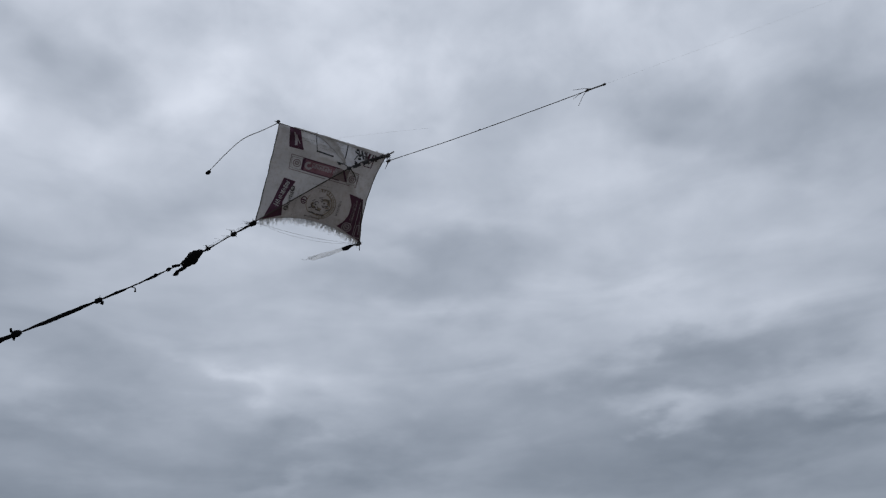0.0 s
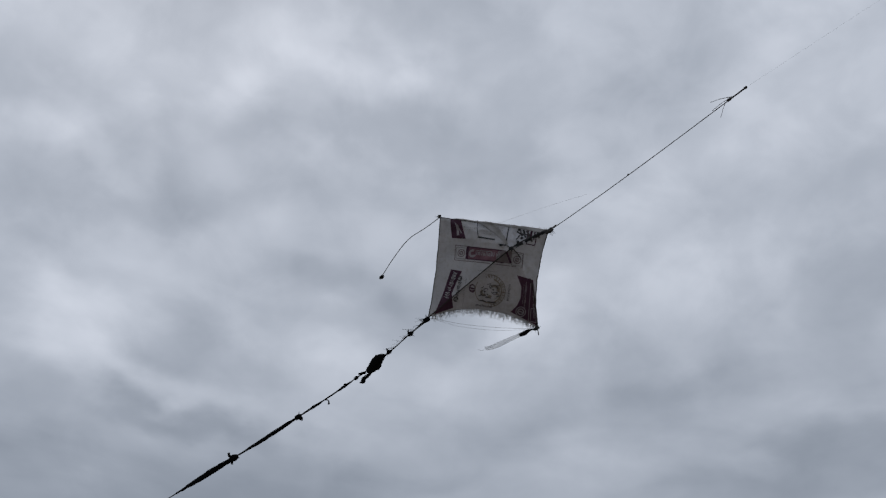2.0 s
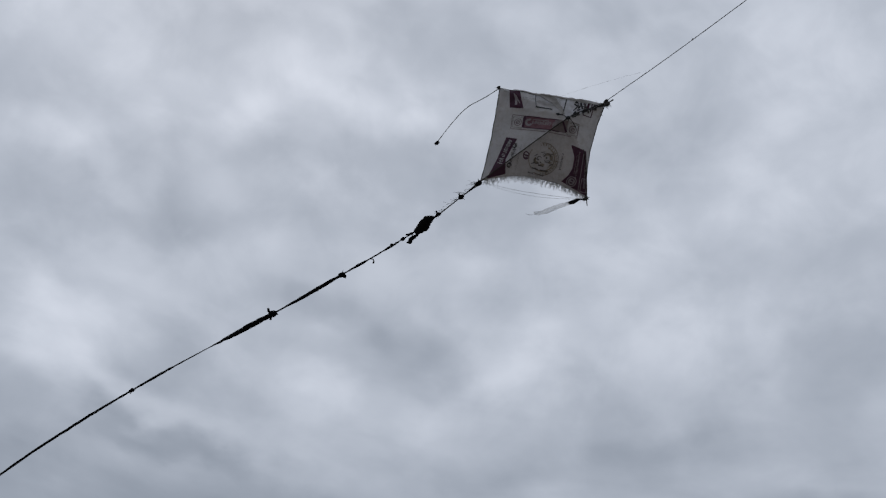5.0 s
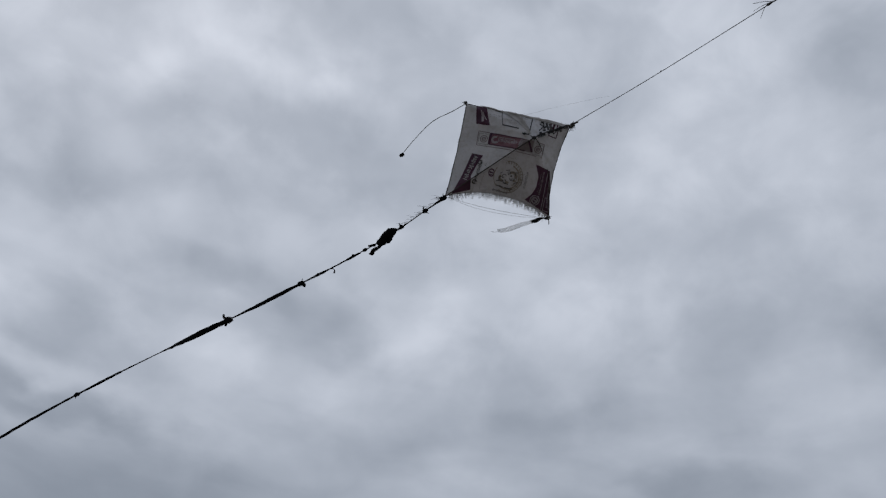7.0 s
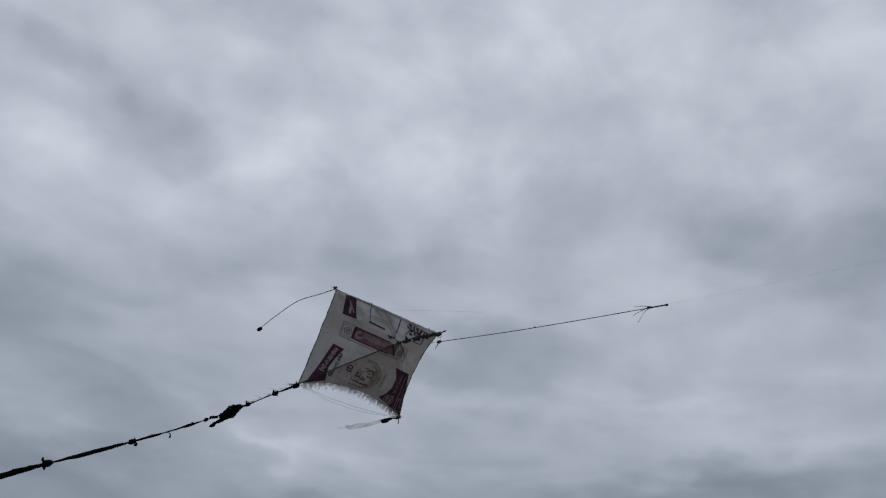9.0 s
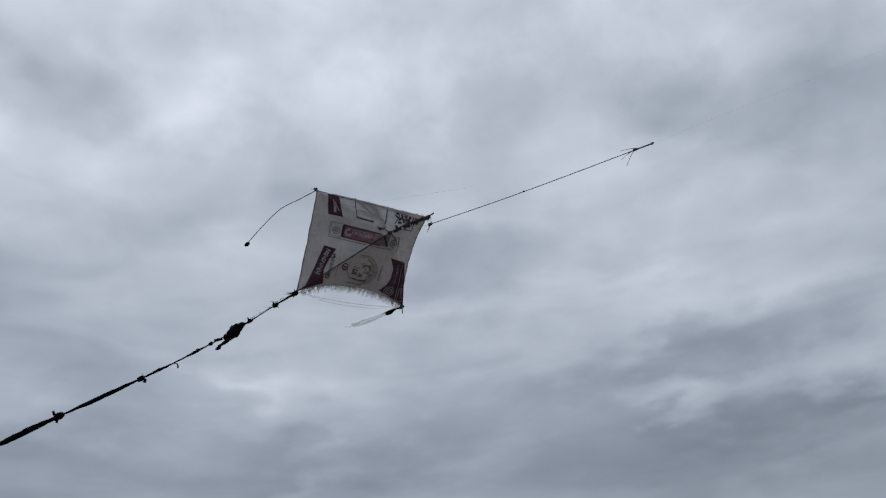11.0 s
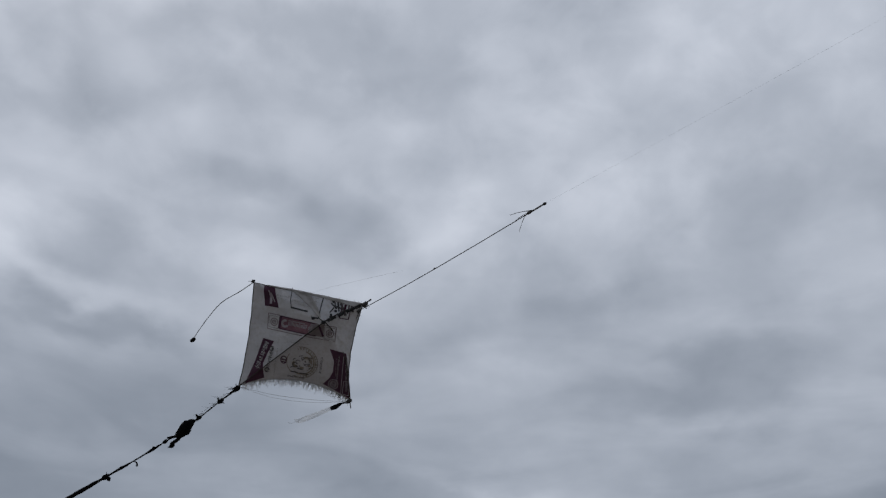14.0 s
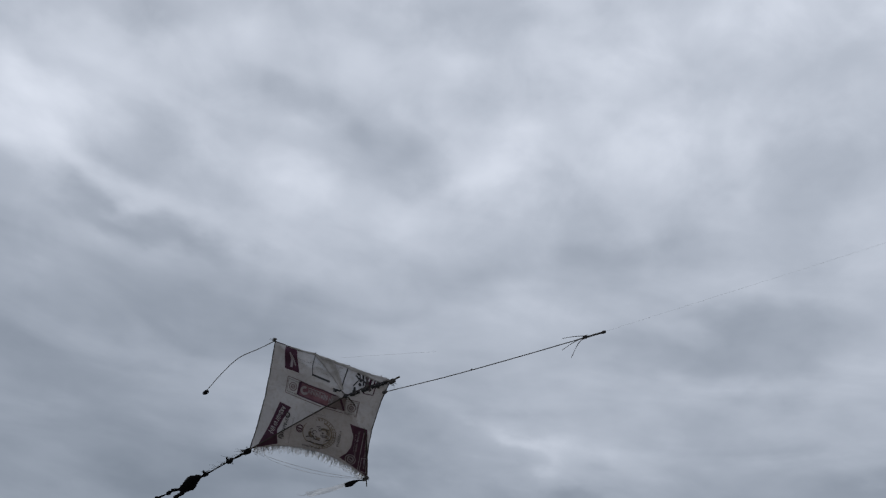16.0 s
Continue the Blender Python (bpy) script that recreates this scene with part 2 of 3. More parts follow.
def cloth(name, low, high, lit, thin=0.3):
    """Woven plastic sacking: a fine weave, soft dirt, and light that comes through from behind."""
    m, n, l, b = material(name, 0.62)
    dirt = noise_of(n, l, 9, 6, 0.62)
    col = ramp_of(n, l, dirt, low, high)
    spots = ramp_of(n, l, noise_of(n, l, 55, 3, 0.5), (0.86, 0.84, 0.8), (1, 1, 1), 0.3, 0.5)
    col = mixed(n, l, 0.8, col, spots, "MULTIPLY")
    c = n.new("ShaderNodeTexCoord")
    mp = n.new("ShaderNodeMapping")
    mp.inputs["Rotation"].default_value = (0, 0, radians(-7))
    l.new(c.outputs["Object"], mp.inputs[0])
    weave = n.new("ShaderNodeTexChecker")
    weave.inputs["Scale"].default_value = 420
    l.new(mp.outputs[0], weave.inputs["Vector"])
    l.new(col, b.inputs["Base Color"])
    crumple = n.new("ShaderNodeBump")
    crumple.inputs["Strength"].default_value, crumple.inputs["Distance"].default_value = 0.85, 0.014
    l.new(noise_of(n, l, 16, 5, 0.55), crumple.inputs["Height"])
    nor = relief(n, l, b, weave.outputs["Fac"], 0.25, 0.0006)
    l.new(crumple.outputs[0], nor.node.inputs["Normal"])
    t = n.new("ShaderNodeBsdfTranslucent")
    l.new(mixed(n, l, 1.0, col, lit, "MULTIPLY"), t.inputs["Color"])
    l.new(nor, t.inputs["Normal"])
    mix = n.new("ShaderNodeMixShader")
    mix.inputs[0].default_value = thin
    l.new(b.outputs[0], mix.inputs[1])
    l.new(t.outputs[0], mix.inputs[2])
    l.new(mix.outputs[0], n["Material Output"].inputs["Surface"])
    return m


SACK = cloth("white_woven_sack", (0.63, 0.62, 0.63), (0.77, 0.76, 0.77), (0.84, 0.82, 0.83), 0.36)
THIN_SACK = cloth("single_layer_sack", (0.64, 0.64, 0.66), (0.74, 0.74, 0.76), (0.95, 0.95, 0.97), 0.48)
MAROON = cloth("maroon_print", (0.058, 0.014, 0.04), (0.115, 0.034, 0.072), (0.8, 0.55, 0.6), 0.2)
ROSE = cloth("rose_print", (0.15, 0.052, 0.088), (0.36, 0.19, 0.22), (0.8, 0.6, 0.6), 0.22)
PALE = cloth("pale_print", (0.36, 0.30, 0.33), (0.54, 0.49, 0.51), (0.8, 0.75, 0.72), 0.22)
INK = cloth("black_print", (0.03, 0.028, 0.032), (0.07, 0.065, 0.068), (0.7, 0.7, 0.7), 0.1)
GREY_INK = cloth("grey_print", (0.19, 0.17, 0.165), (0.28, 0.26, 0.25), (0.7, 0.7, 0.7), 0.2)
BROWN_INK = cloth("worn_brown_print", (0.055, 0.047, 0.047), (0.17, 0.15, 0.145), (0.7, 0.68, 0.66), 0.2)
FADED = cloth("faded_purple_print", (0.20, 0.15, 0.155), (0.40, 0.34, 0.34), (0.8, 0.7, 0.7), 0.25)
GOLD = cloth("gold_print", (0.25, 0.20, 0.155), (0.40, 0.34, 0.28), (0.8, 0.75, 0.65), 0.2)
TAN_SACK = cloth("tan_lower_sack", (0.54, 0.515, 0.52), (0.66, 0.635, 0.637), (0.82, 0.795, 0.795), 0.35)
# brownish; base colour also darkened for the light a double layer holds back
FLAP = cloth("darkened_double_sack", (0.36, 0.335, 0.325), (0.52, 0.49, 0.475), (0.7, 0.67, 0.65), 0.12)
CLEAR = cloth("milky_plastic", (0.60, 0.61, 0.62), (0.74, 0.75, 0.76), (0.97, 0.98, 1.0), 0.7)
cn, cl = CLEAR.node_tree.nodes, CLEAR.node_tree.links
film_mix, clear_film = cn.new("ShaderNodeMixShader"), cn.new("ShaderNodeBsdfTransparent")
film_mix.inputs[0].default_value = 0.55
cl.new(cn["Material Output"].inputs["Surface"].links[0].from_socket, film_mix.inputs[1])
cl.new(clear_film.outputs[0], film_mix.inputs[2])
cl.new(film_mix.outputs[0], cn["Material Output"].inputs["Surface"])


def plain(name, low, high, rough, scale, bump=0.4, deep=0.002, stretch=None, metal=0.0):
    m, n, l, b = material(name, rough, metal)
    f = noise_of(n, l, scale, 5, 0.62, stretch)
    l.new(ramp_of(n, l, f, low, high), b.inputs["Base Color"])
    relief(n, l, b, f, bump, deep)
    return m


BAMBOO = plain("weathered_bamboo", (0.022, 0.017, 0.013), (0.065, 0.05, 0.036), 0.7, 60, 0.5, 0.001)
BLACK = plain("black_rag", (0.0025, 0.0025, 0.003), (0.009, 0.009, 0.010), 0.9, 70, 0.6, 0.003)
BLACK.node_tree.nodes["Principled BSDF"].inputs["Specular IOR Level"].default_value = 0.08
TWINE = plain("grey_twine", (0.03, 0.028, 0.028), (0.09, 0.083, 0.08), 0.85, 300, 0.6, 0.001)
PALE_TWINE = plain("pale_twine", (0.13, 0.125, 0.12), (0.25, 0.24, 0.235), 0.85, 300, 0.6, 0.001)
FRINGE = cloth("pale_fringe", (0.78, 0.78, 0.79), (0.88, 0.88, 0.89), (1.0, 1.0, 1.0), 0.75)
THREAD = plain("loose_thread", (0.30, 0.29, 0.28), (0.55, 0.54, 0.53), 0.7, 200, 0.3, 0.0005)
DARK_THREAD = plain("dark_thread", (0.012, 0.012, 0.014), (0.045, 0.043, 0.045), 0.85, 200, 0.3, 0.0005)
GROUND = plain("dry_grass_field", (0.085, 0.083, 0.07), (0.17, 0.165, 0.15), 0.95, 0.35, 0.6, 0.05)


# ---- mesh helpers ----
def part(name, bm, mat, parent, label="", smooth=True):
    me = bpy.data.meshes.new(name)
    bm.normal_update()
    bm.to_mesh(me)
    bm.free()
    me.materials.append(mat)
    for p in me.polygons:
        p.use_smooth = smooth
    ob = new(name, me)
    ob.parent = parent
    if label:
        tagged(ob, label)
    return ob


def glide(points, steps):
    """A smooth line through the points (Catmull-Rom)."""
    v = [Vector(p) for p in points]
    v = [v[0] * 2 - v[1]] + v + [v[-1] * 2 - v[-2]]
    res = []
    for i in range(1, len(v) - 2):
        a, b, c, d = v[i - 1:i + 3]
        for k in range(steps):
            t = k / steps
            res.append(0.5 * (2 * b + (c - a) * t + (2 * a - 5 * b + 4 * c - d) * t * t + (3 * b - a - 3 * c + d) * t ** 3))
    res.append(v[-2].copy())
    return res


def tube_into(bm, line, radius, sides=6, squash=1.0, rough=0.0, twist=0.0, seed=0):
    """A tube round the line; radius(t) for t from 0 to 1; squash flattens it; rough makes it ragged."""
    rng = random.Random(seed)
    rings = []
    n = len(line)
    side = None
    for i, p in enumerate(line):
        d = (line[min(i + 1, n - 1)] - line[max(i - 1, 0)]).normalized()
        if side is None:
            side = d.orthogonal().normalized()
        side = (side - d * side.dot(d)).normalized()
        up = d.cross(side)
        t = i / (n - 1)
        r = radius(t) if callable(radius) else radius
        ring = []
        for k in range(sides):
            a = 2 * math.pi * k / sides
            ca, sa = math.cos(a), math.sin(a) * squash
            tw = twist * t
            ca, sa = ca * math.cos(tw) - sa * math.sin(tw), ca * math.sin(tw) + sa * math.cos(tw)
            q = r * (1 + rough * rng.uniform(-1, 1))
            ring.append(bm.verts.new(p + side * ca * q + up * sa * q))
        rings.append(ring)
    for a, b in zip(rings, rings[1:]):
        for k in range(sides):
            bm.faces.new((a[k], a[(k + 1) % sides], b[(k + 1) % sides], b[k]))
    bm.faces.new(rings[0][::-1])
    bm.faces.new(rings[-1])


def tube(points, radius, sides=6, steps=8, **how):
    bm = bmesh.new()
    tube_into(bm, glide(points, steps), radius, sides, **how)
    return bm


def knot(at, size, seed, axis=(1, 0.8, 0), lumps=5):
    """A tied knot: a few turns of cord pulled into a lump, with short loose ends."""
    rng = random.Random(seed)
    bm = bmesh.new()
    at, axis = Vector(at), Vector(axis).normalized()
    side = axis.orthogonal().normalized()
    up = axis.cross(side)
    pts = []
    for i in range(lumps * 5):
        a = i * 2 * math.pi / 5
        s = i / (lumps * 5 - 1) - 0.5
        r = size * (0.34 - 0.5 * s * s) * rng.uniform(0.75, 1.2)
        pts.append(at + axis * s * size * 1.1 + side * math.cos(a) * r + up * math.sin(a) * r)
    tube_into(bm, glide(pts, 3), size * 0.2, 6, rough=0.2, seed=seed)
    for e in range(2):
        d = (axis * rng.uniform(-1, 1) + side * rng.uniform(-1, 1) + up * rng.uniform(-0.6, 0.6)).normalized()
        tip = at + d * size * rng.uniform(0.7, 1.1)
        tube_into(bm, glide([at, at + d * size * 0.5, tip], 3), lambda t: size * 0.13 * (1 - 0.6 * t), 5, rough=0.3, seed=seed + e)
    return bm


def rag(points, width, seed, squash=0.4, rough=0.09, twist=2.0, steps=10):
    """A twisted strip of torn cloth; width(t) is half its breadth."""
    bm = tube(points, width, 10, steps, squash=squash, rough=rough, twist=twist, seed=seed)
    for v in bm.verts:
        v.co += noise.noise_vector(v.co * 38) * 0.003
    return bm


# ---- ground, far below the view ----
bm = bmesh.new()
bmesh.ops.create_circle(bm, cap_ends=True, cap_tris=True, segments=96, radius=3500)
ground = part("ground", bm, GROUND, None, smooth=False)
tagged(ground, "open field of dry grass and bare earth", "ground", kind="structure")

# ---- the kite ----
kite = new("kite")
kite.matrix_world = pose(0, 0, 6.0, 126.41, 1.92, 0.64)
tagged(kite, "square kite of white printed woven sack with frayed lower edge", "kite")
TL, TR, BL, BR = Vector((-0.279, 0.31, -0.028)), Vector((0.328, 0.24, 0.077)), Vector((-0.325, -0.255, -0.03)), Vector((0.277, -0.295, -0.019))
HUB = Vector((0.124, 0.128, 0.088))


def sail_z(x, y):
    """Height of the sail: four panels stretched from the hub to the corners, blown hollow between the spars."""
    best = None
    for a, b, hollow in ((TL, TR, 0.012), (TR, BR, 0.02), (BR, BL, 0.035), (BL, TL, 0.03)):
        d = (a.y - b.y) * (HUB.x - b.x) + (b.x - a.x) * (HUB.y - b.y)
        wh = ((a.y - b.y) * (x - b.x) + (b.x - a.x) * (y - b.y)) / d
        # weights of hub, a, b
        den = (HUB.y - b.y) * (a.x - b.x) + (b.x - HUB.x) * (a.y - b.y)
        wa = ((HUB.y - b.y) * (x - b.x) + (b.x - HUB.x) * (y - b.y)) / den
        wb = 1 - wa - wh
        low = min(wa, wb)
        if best is None or low > best[0]:
            sag = hollow * max(0, wa) * max(0, wb) * 4 * (0.5 + 0.5 * max(0, min(1, 1 - wh)))
            best = (low, wh * HUB.z + wa * a.z + wb * b.z - sag)
    rx, ry = x - HUB.x, y - HUB.y
    far_out = math.hypot(rx, ry)
    fold = noise.noise(Vector((math.cos(math.atan2(ry, rx)) * 4.5, math.sin(math.atan2(ry, rx)) * 4.5, 7.7))) * 0.012 * min(1, far_out / 0.08) * max(0, 1 - far_out / 0.42)
    upper = max(0, min(1, (y - 0.1) / 0.1))
    ridge = 1 - abs(noise.noise(Vector((x * 13 + y * 7, y * 11 - x * 5, 2.2)))) * 2
    fold += upper * (ridge * 0.015 * min(1, (0.31 - min(y, 0.31)) / 0.03 + 0.35) + noise.noise(Vector((x * 34, y * 40, 9.1))) * 0.0025)
    crease = fold + noise.noise(Vector((x * 9, y * 9, 0.3))) * 0.005 + noise.noise(Vector((x * 26, y * 22, 4.1))) * 0.0012
    return best[1] + crease


def edge(a, b, bow, t, seed):
    p = a.lerp(b, t)
    d = (b - a).normalized()
    n = Vector((-d.y, d.x, 0))
    w = noise.noise(Vector((t * 9, seed, 0))) * 0.004 * math.sin(math.pi * t)
    return p + n * (bow * math.sin(math.pi * t) ** 0.8 + w)


def sail_point(u, v):
    """A point of the sail: u from left to right, v from the lower to the upper edge."""
    lo, hi = edge(BL, BR, 0.074, u, 1.3), edge(TL, TR, -0.006, u, 2.7)
    le, ri = edge(BL, TL, -0.008, v, 3.9), edge(BR, TR, 0.032, v, 5.2)
    p = lo * (1 - v) + hi * v + le * (1 - u) + ri * u
    p -= BL * (1 - u) * (1 - v) + BR * u * (1 - v) + TL * (1 - u) * v + TR * u * v
    p.z = sail_z(p.x, p.y)
    return p


N = 72
bm = bmesh.new()
grid = [[bm.verts.new(sail_point(i / N, j / N)) for i in range(N + 1)] for j in range(N + 1)]
for j in range(N):
    for i in range(N):
        bm.faces.new((grid[j][i], grid[j][i + 1], grid[j + 1][i + 1], grid[j + 1][i]))
sail = part("sail", bm, SACK, kite, "white woven plastic sacking with maroon print")
# the upper strip is one layer of sacking, the rest is folded double
sail.data.materials.append(THIN_SACK)
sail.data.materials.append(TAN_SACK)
for p in sail.data.polygons:
    x, y = p.center.x, p.center.y
    t = (x - TL.x) / (HUB.x - TL.x)
    fold = TL.y + (HUB.y - TL.y) * t ** 1.9 if t < 1 else HUB.y + (TR.y - HUB.y) * (x - HUB.x) / (TR.x - HUB.x)
    if t > 0.25 and y > fold + 0.004:
        p.material_index = 1
    # the lower part between the spars has a darker, browner tone
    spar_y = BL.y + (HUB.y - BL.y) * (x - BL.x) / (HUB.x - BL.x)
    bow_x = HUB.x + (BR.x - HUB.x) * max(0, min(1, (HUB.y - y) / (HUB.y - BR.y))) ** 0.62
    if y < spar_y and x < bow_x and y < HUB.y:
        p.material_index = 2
thick = sail.modifiers.new("thickness", "SOLIDIFY")
thick.thickness, thick.offset = 0.0012, -1

LIFT = 0.0022


def on_sail(x, y, lift=LIFT):
    return Vector((x, y, sail_z(x, y) + lift))


def loft_into(bm, left, right, rows=14, cols=6, lift=LIFT):
    """A printed field between two lines, laid onto the sail."""
    def along(line, t):
        k = t * (len(line) - 1)
        i = min(int(k), len(line) - 2)
        return Vector(line[i]).lerp(Vector(line[i + 1]), k - i)
    g = []
    for r in range(rows + 1):
        a, b = along(left, r / rows), along(right, r / rows)
        g.append([bm.verts.new(on_sail(*a.lerp(b, c / cols), lift)) for c in range(cols + 1)])
    for r in range(rows):
        for c in range(cols):
            bm.faces.new((g[r][c], g[r][c + 1], g[r + 1][c + 1], g[r + 1][c]))


def bar_into(bm, a, b, breadth, lift=LIFT, rows=10):
    a, b = Vector(a), Vector(b)
    d = (b - a).normalized()
    n = Vector((-d.y, d.x)) * breadth / 2
    loft_into(bm, [a + n, b + n], [a - n, b - n], rows, 1, lift)


def ring_into(bm, at, r0, r1, a0=0, a1=360, tall=1.0, lift=LIFT, steps=28):
    pts = [[], []]
    for i in range(steps + 1):
        a = radians(a0 + (a1 - a0) * i / steps)
        for k, r in enumerate((r0, r1)):
            pts[k].append((at[0] + r * math.cos(a), at[1] + r * tall * math.sin(a)))
    loft_into(bm, pts[1], pts[0], steps, 1, lift)


def disc_into(bm, at, r, tall=1.0, lift=LIFT):
    ring_into(bm, at, r * 0.02, r, 0, 360, tall, lift)


def printed(name, mat, label, *makers):
    bm = bmesh.new()
    for make, args, kw in makers:
        make(bm, *args, **kw)
    return part(name, bm, mat, sail, label)


def loft(*a, **k):
    return (loft_into, a, k)


def bar(*a, **k):
    return (bar_into, a, k)


def ring(*a, **k):
    return (ring_into, a, k)


def disc(*a, **k):
    return (disc_into, a, k)


def frame_of(q, breadth, **k):
    return [bar(q[i], q[(i + 1) % 4], breadth, **k) for i in range(4)]


def words(a, b, tall, count, seed, lift=LIFT * 2):
    """Plain bars in place of a line of lettering: uprights of uneven height, here and there a cross stroke."""
    rng = random.Random(seed)
    a, b = Vector(a), Vector(b)
    d = (b - a).normalized()
    n = Vector((-d.y, d.x))
    count = max(count, int((b - a).length / (tall * 0.5)))
    ln = (b - a).length / count
    res = []
    for i in range(count):
        p = a.lerp(b, (i + 0.5) / count)
        w = ln * rng.uniform(0.16, 0.3)
        c = p + n * tall * rng.uniform(-0.06, 0.06)
        lean = d * ln * rng.uniform(-0.12, 0.12)
        h = tall * rng.uniform(0.28, 0.5)
        res.append(bar(c - n * h - d * ln * 0.24 - lean, c + n * h - d * ln * 0.24 + lean, w, lift=lift, rows=2))
        if tall > 0.01:
            h2 = tall * rng.uniform(0.2, 0.46)
            if rng.random() < 0.75:
                res.append(bar(c - n * h2 + d * ln * 0.2 + lean, c + n * h2 + d * ln * 0.2 - lean, w, lift=lift, rows=2))
            q = c + n * h * rng.choice((-0.75, -0.1, 0.1, 0.75))
            res.append(bar(q - d * ln * 0.3, q + d * ln * 0.24, w * 0.9, lift=lift * 1.02, rows=2))
    return res


L2, L3 = LIFT * 2, LIFT * 3
# banner across the middle
printed("banner_border", FADED, "thin faded border line", *frame_of([(-0.185, 0.152), (0.191, 0.105), (0.186, 0.029), (-0.188, 0.069)], 0.004))
printed("banner", ROSE, "rose red printed banner", loft([(-0.114, 0.141), (0.057, 0.12)], [(-0.12, 0.075), (0.04, 0.057)], rows=24, cols=8))
printed("banner_end", FADED, "faded brownish end of the banner", loft([(0.0575, 0.12), (0.129, 0.111)], [(0.0405, 0.057), (0.124, 0.048)], rows=12, cols=8))
printed("banner_edge", MAROON, "dark edge round the banner", bar((-0.114, 0.141), (0.075, 0.1176), 0.005, lift=L2), bar((-0.12, 0.075), (0.085, 0.0524), 0.005, lift=L2), bar((-0.114, 0.141), (-0.12, 0.075), 0.014, lift=L2), bar((0.098, 0.112), (0.124, 0.052), 0.01, lift=L2))
printed("banner_lettering", PALE, "pale curved lettering, not readable", *words((-0.072, 0.106), (0.07, 0.09), 0.026, 9, 3),
        ring((-0.088, 0.104), 0.010, 0.022, 60, 330, lift=L2), bar((-0.07, 0.121), (0.02, 0.112), 0.004, lift=L2))
for at in ((-0.151, 0.107), (0.158, 0.07)):
    printed("roundel", FADED, "faded round printed seal", ring(at, 0.017, 0.022), ring(at, 0.006, 0.012), bar((at[0] - 0.012, at[1] - 0.006), (at[0] + 0.012, at[1] + 0.006), 0.004, lift=L2))
    printed("seal_box", GREY_INK, "thin box round the seal", *frame_of([(at[0] - 0.028, at[1] + 0.034), (at[0] + 0.028, at[1] + 0.027), (at[0] + 0.026, at[1] - 0.034), (at[0] - 0.03, at[1] - 0.028)], 0.002))
# upper row
printed("corner_panel", MAROON, "maroon panel", loft([(-0.219, 0.297), (-0.214, 0.245), (-0.206, 0.19)], [(-0.158, 0.289), (-0.145, 0.238), (-0.127, 0.184)]))
printed("panel_emblem", PALE, "pale leaf shape", loft([(-0.193, 0.275), (-0.182, 0.24), (-0.178, 0.203)], [(-0.186, 0.272), (-0.168, 0.242), (-0.166, 0.205)], lift=L2), bar((-0.178, 0.262), (-0.152, 0.215), 0.005, lift=L2))
printed("small_lettering", GREY_INK, "small grey lettering, not readable", *words((-0.145, 0.252), (-0.075, 0.243), 0.007, 5, 5), *words((-0.14, 0.238), (-0.085, 0.231), 0.005, 4, 6))
printed("table_frame", INK, "black open frame", bar((-0.067, 0.292), (-0.066, 0.24), 0.004), bar((-0.066, 0.24), (-0.058, 0.196), 0.004), bar((-0.06, 0.193), (0.034, 0.178), 0.009))
printed("table_lettering", GREY_INK, "rows of small lettering, not readable",
        *[w for i in range(4) for w in words((-0.045, 0.262 - 0.016 * i), (0.085, 0.246 - 0.016 * i), 0.005, 7, 20 + i)])
printed("column_line", INK, "black upright line", bar((0.11, 0.268), (0.094, 0.15), 0.006), bar((0.055, 0.151), (0.095, 0.146), 0.008))
printed("side_box", MAROON, "maroon ruled box", *frame_of([(0.219, 0.246), (0.266, 0.241), (0.25, 0.15), (0.204, 0.156)], 0.005), bar((0.236, 0.243), (0.222, 0.175), 0.012), bar((0.253, 0.238), (0.244, 0.18), 0.006))
tagged(printed("black_mark", INK, "black printed marks", disc((0.165, 0.238), 0.008), disc((0.18, 0.19), 0.009, 0.8), bar((0.152, 0.228), (0.186, 0.203), 0.008), bar((0.172, 0.236), (0.178, 0.2), 0.006), bar((0.15, 0.18), (0.17, 0.208), 0.006), bar((0.188, 0.236), (0.2, 0.19), 0.01), bar((0.18, 0.214), (0.22, 0.204), 0.008), disc((0.158, 0.17), 0.006), bar((0.262, 0.236), (0.292, 0.226), 0.01)), kind="stuff")
tagged(printed("worn_mark", BROWN_INK, "worn brown printed marks", bar((0.204, 0.232), (0.236, 0.17), 0.012), bar((0.262, 0.236), (0.272, 0.19), 0.012), bar((0.205, 0.185), (0.27, 0.2), 0.008), ring((0.218, 0.2), 0.006, 0.011, 0, 290)), kind="stuff")
# lower left panel with lettering along it
printed("curved_panel", MAROON, "maroon curved panel", loft([(-0.206, 0.016), (-0.226, -0.05), (-0.246, -0.118), (-0.29, -0.234)], [(-0.143, 0.006), (-0.172, -0.055), (-0.196, -0.118), (-0.188, -0.196)], rows=24, cols=8))
printed("panel_lettering", SACK, "pale lettering along the panel, not readable", *words((-0.18, 0.0), (-0.23, -0.15), 0.03, 11, 11))
printed("upright_lettering", BROWN_INK, "dark upright lettering, not readable", *words((-0.148, -0.02), (-0.172, -0.165), 0.021, 7, 12), ring((-0.155, -0.035), 0.008, 0.014, lift=LIFT), ring((-0.172, -0.15), 0.008, 0.014, 0, 280))
printed("fine_lettering", GREY_INK, "fine upright lettering, not readable", *words((-0.117, -0.03), (-0.136, -0.19), 0.009, 9, 13))
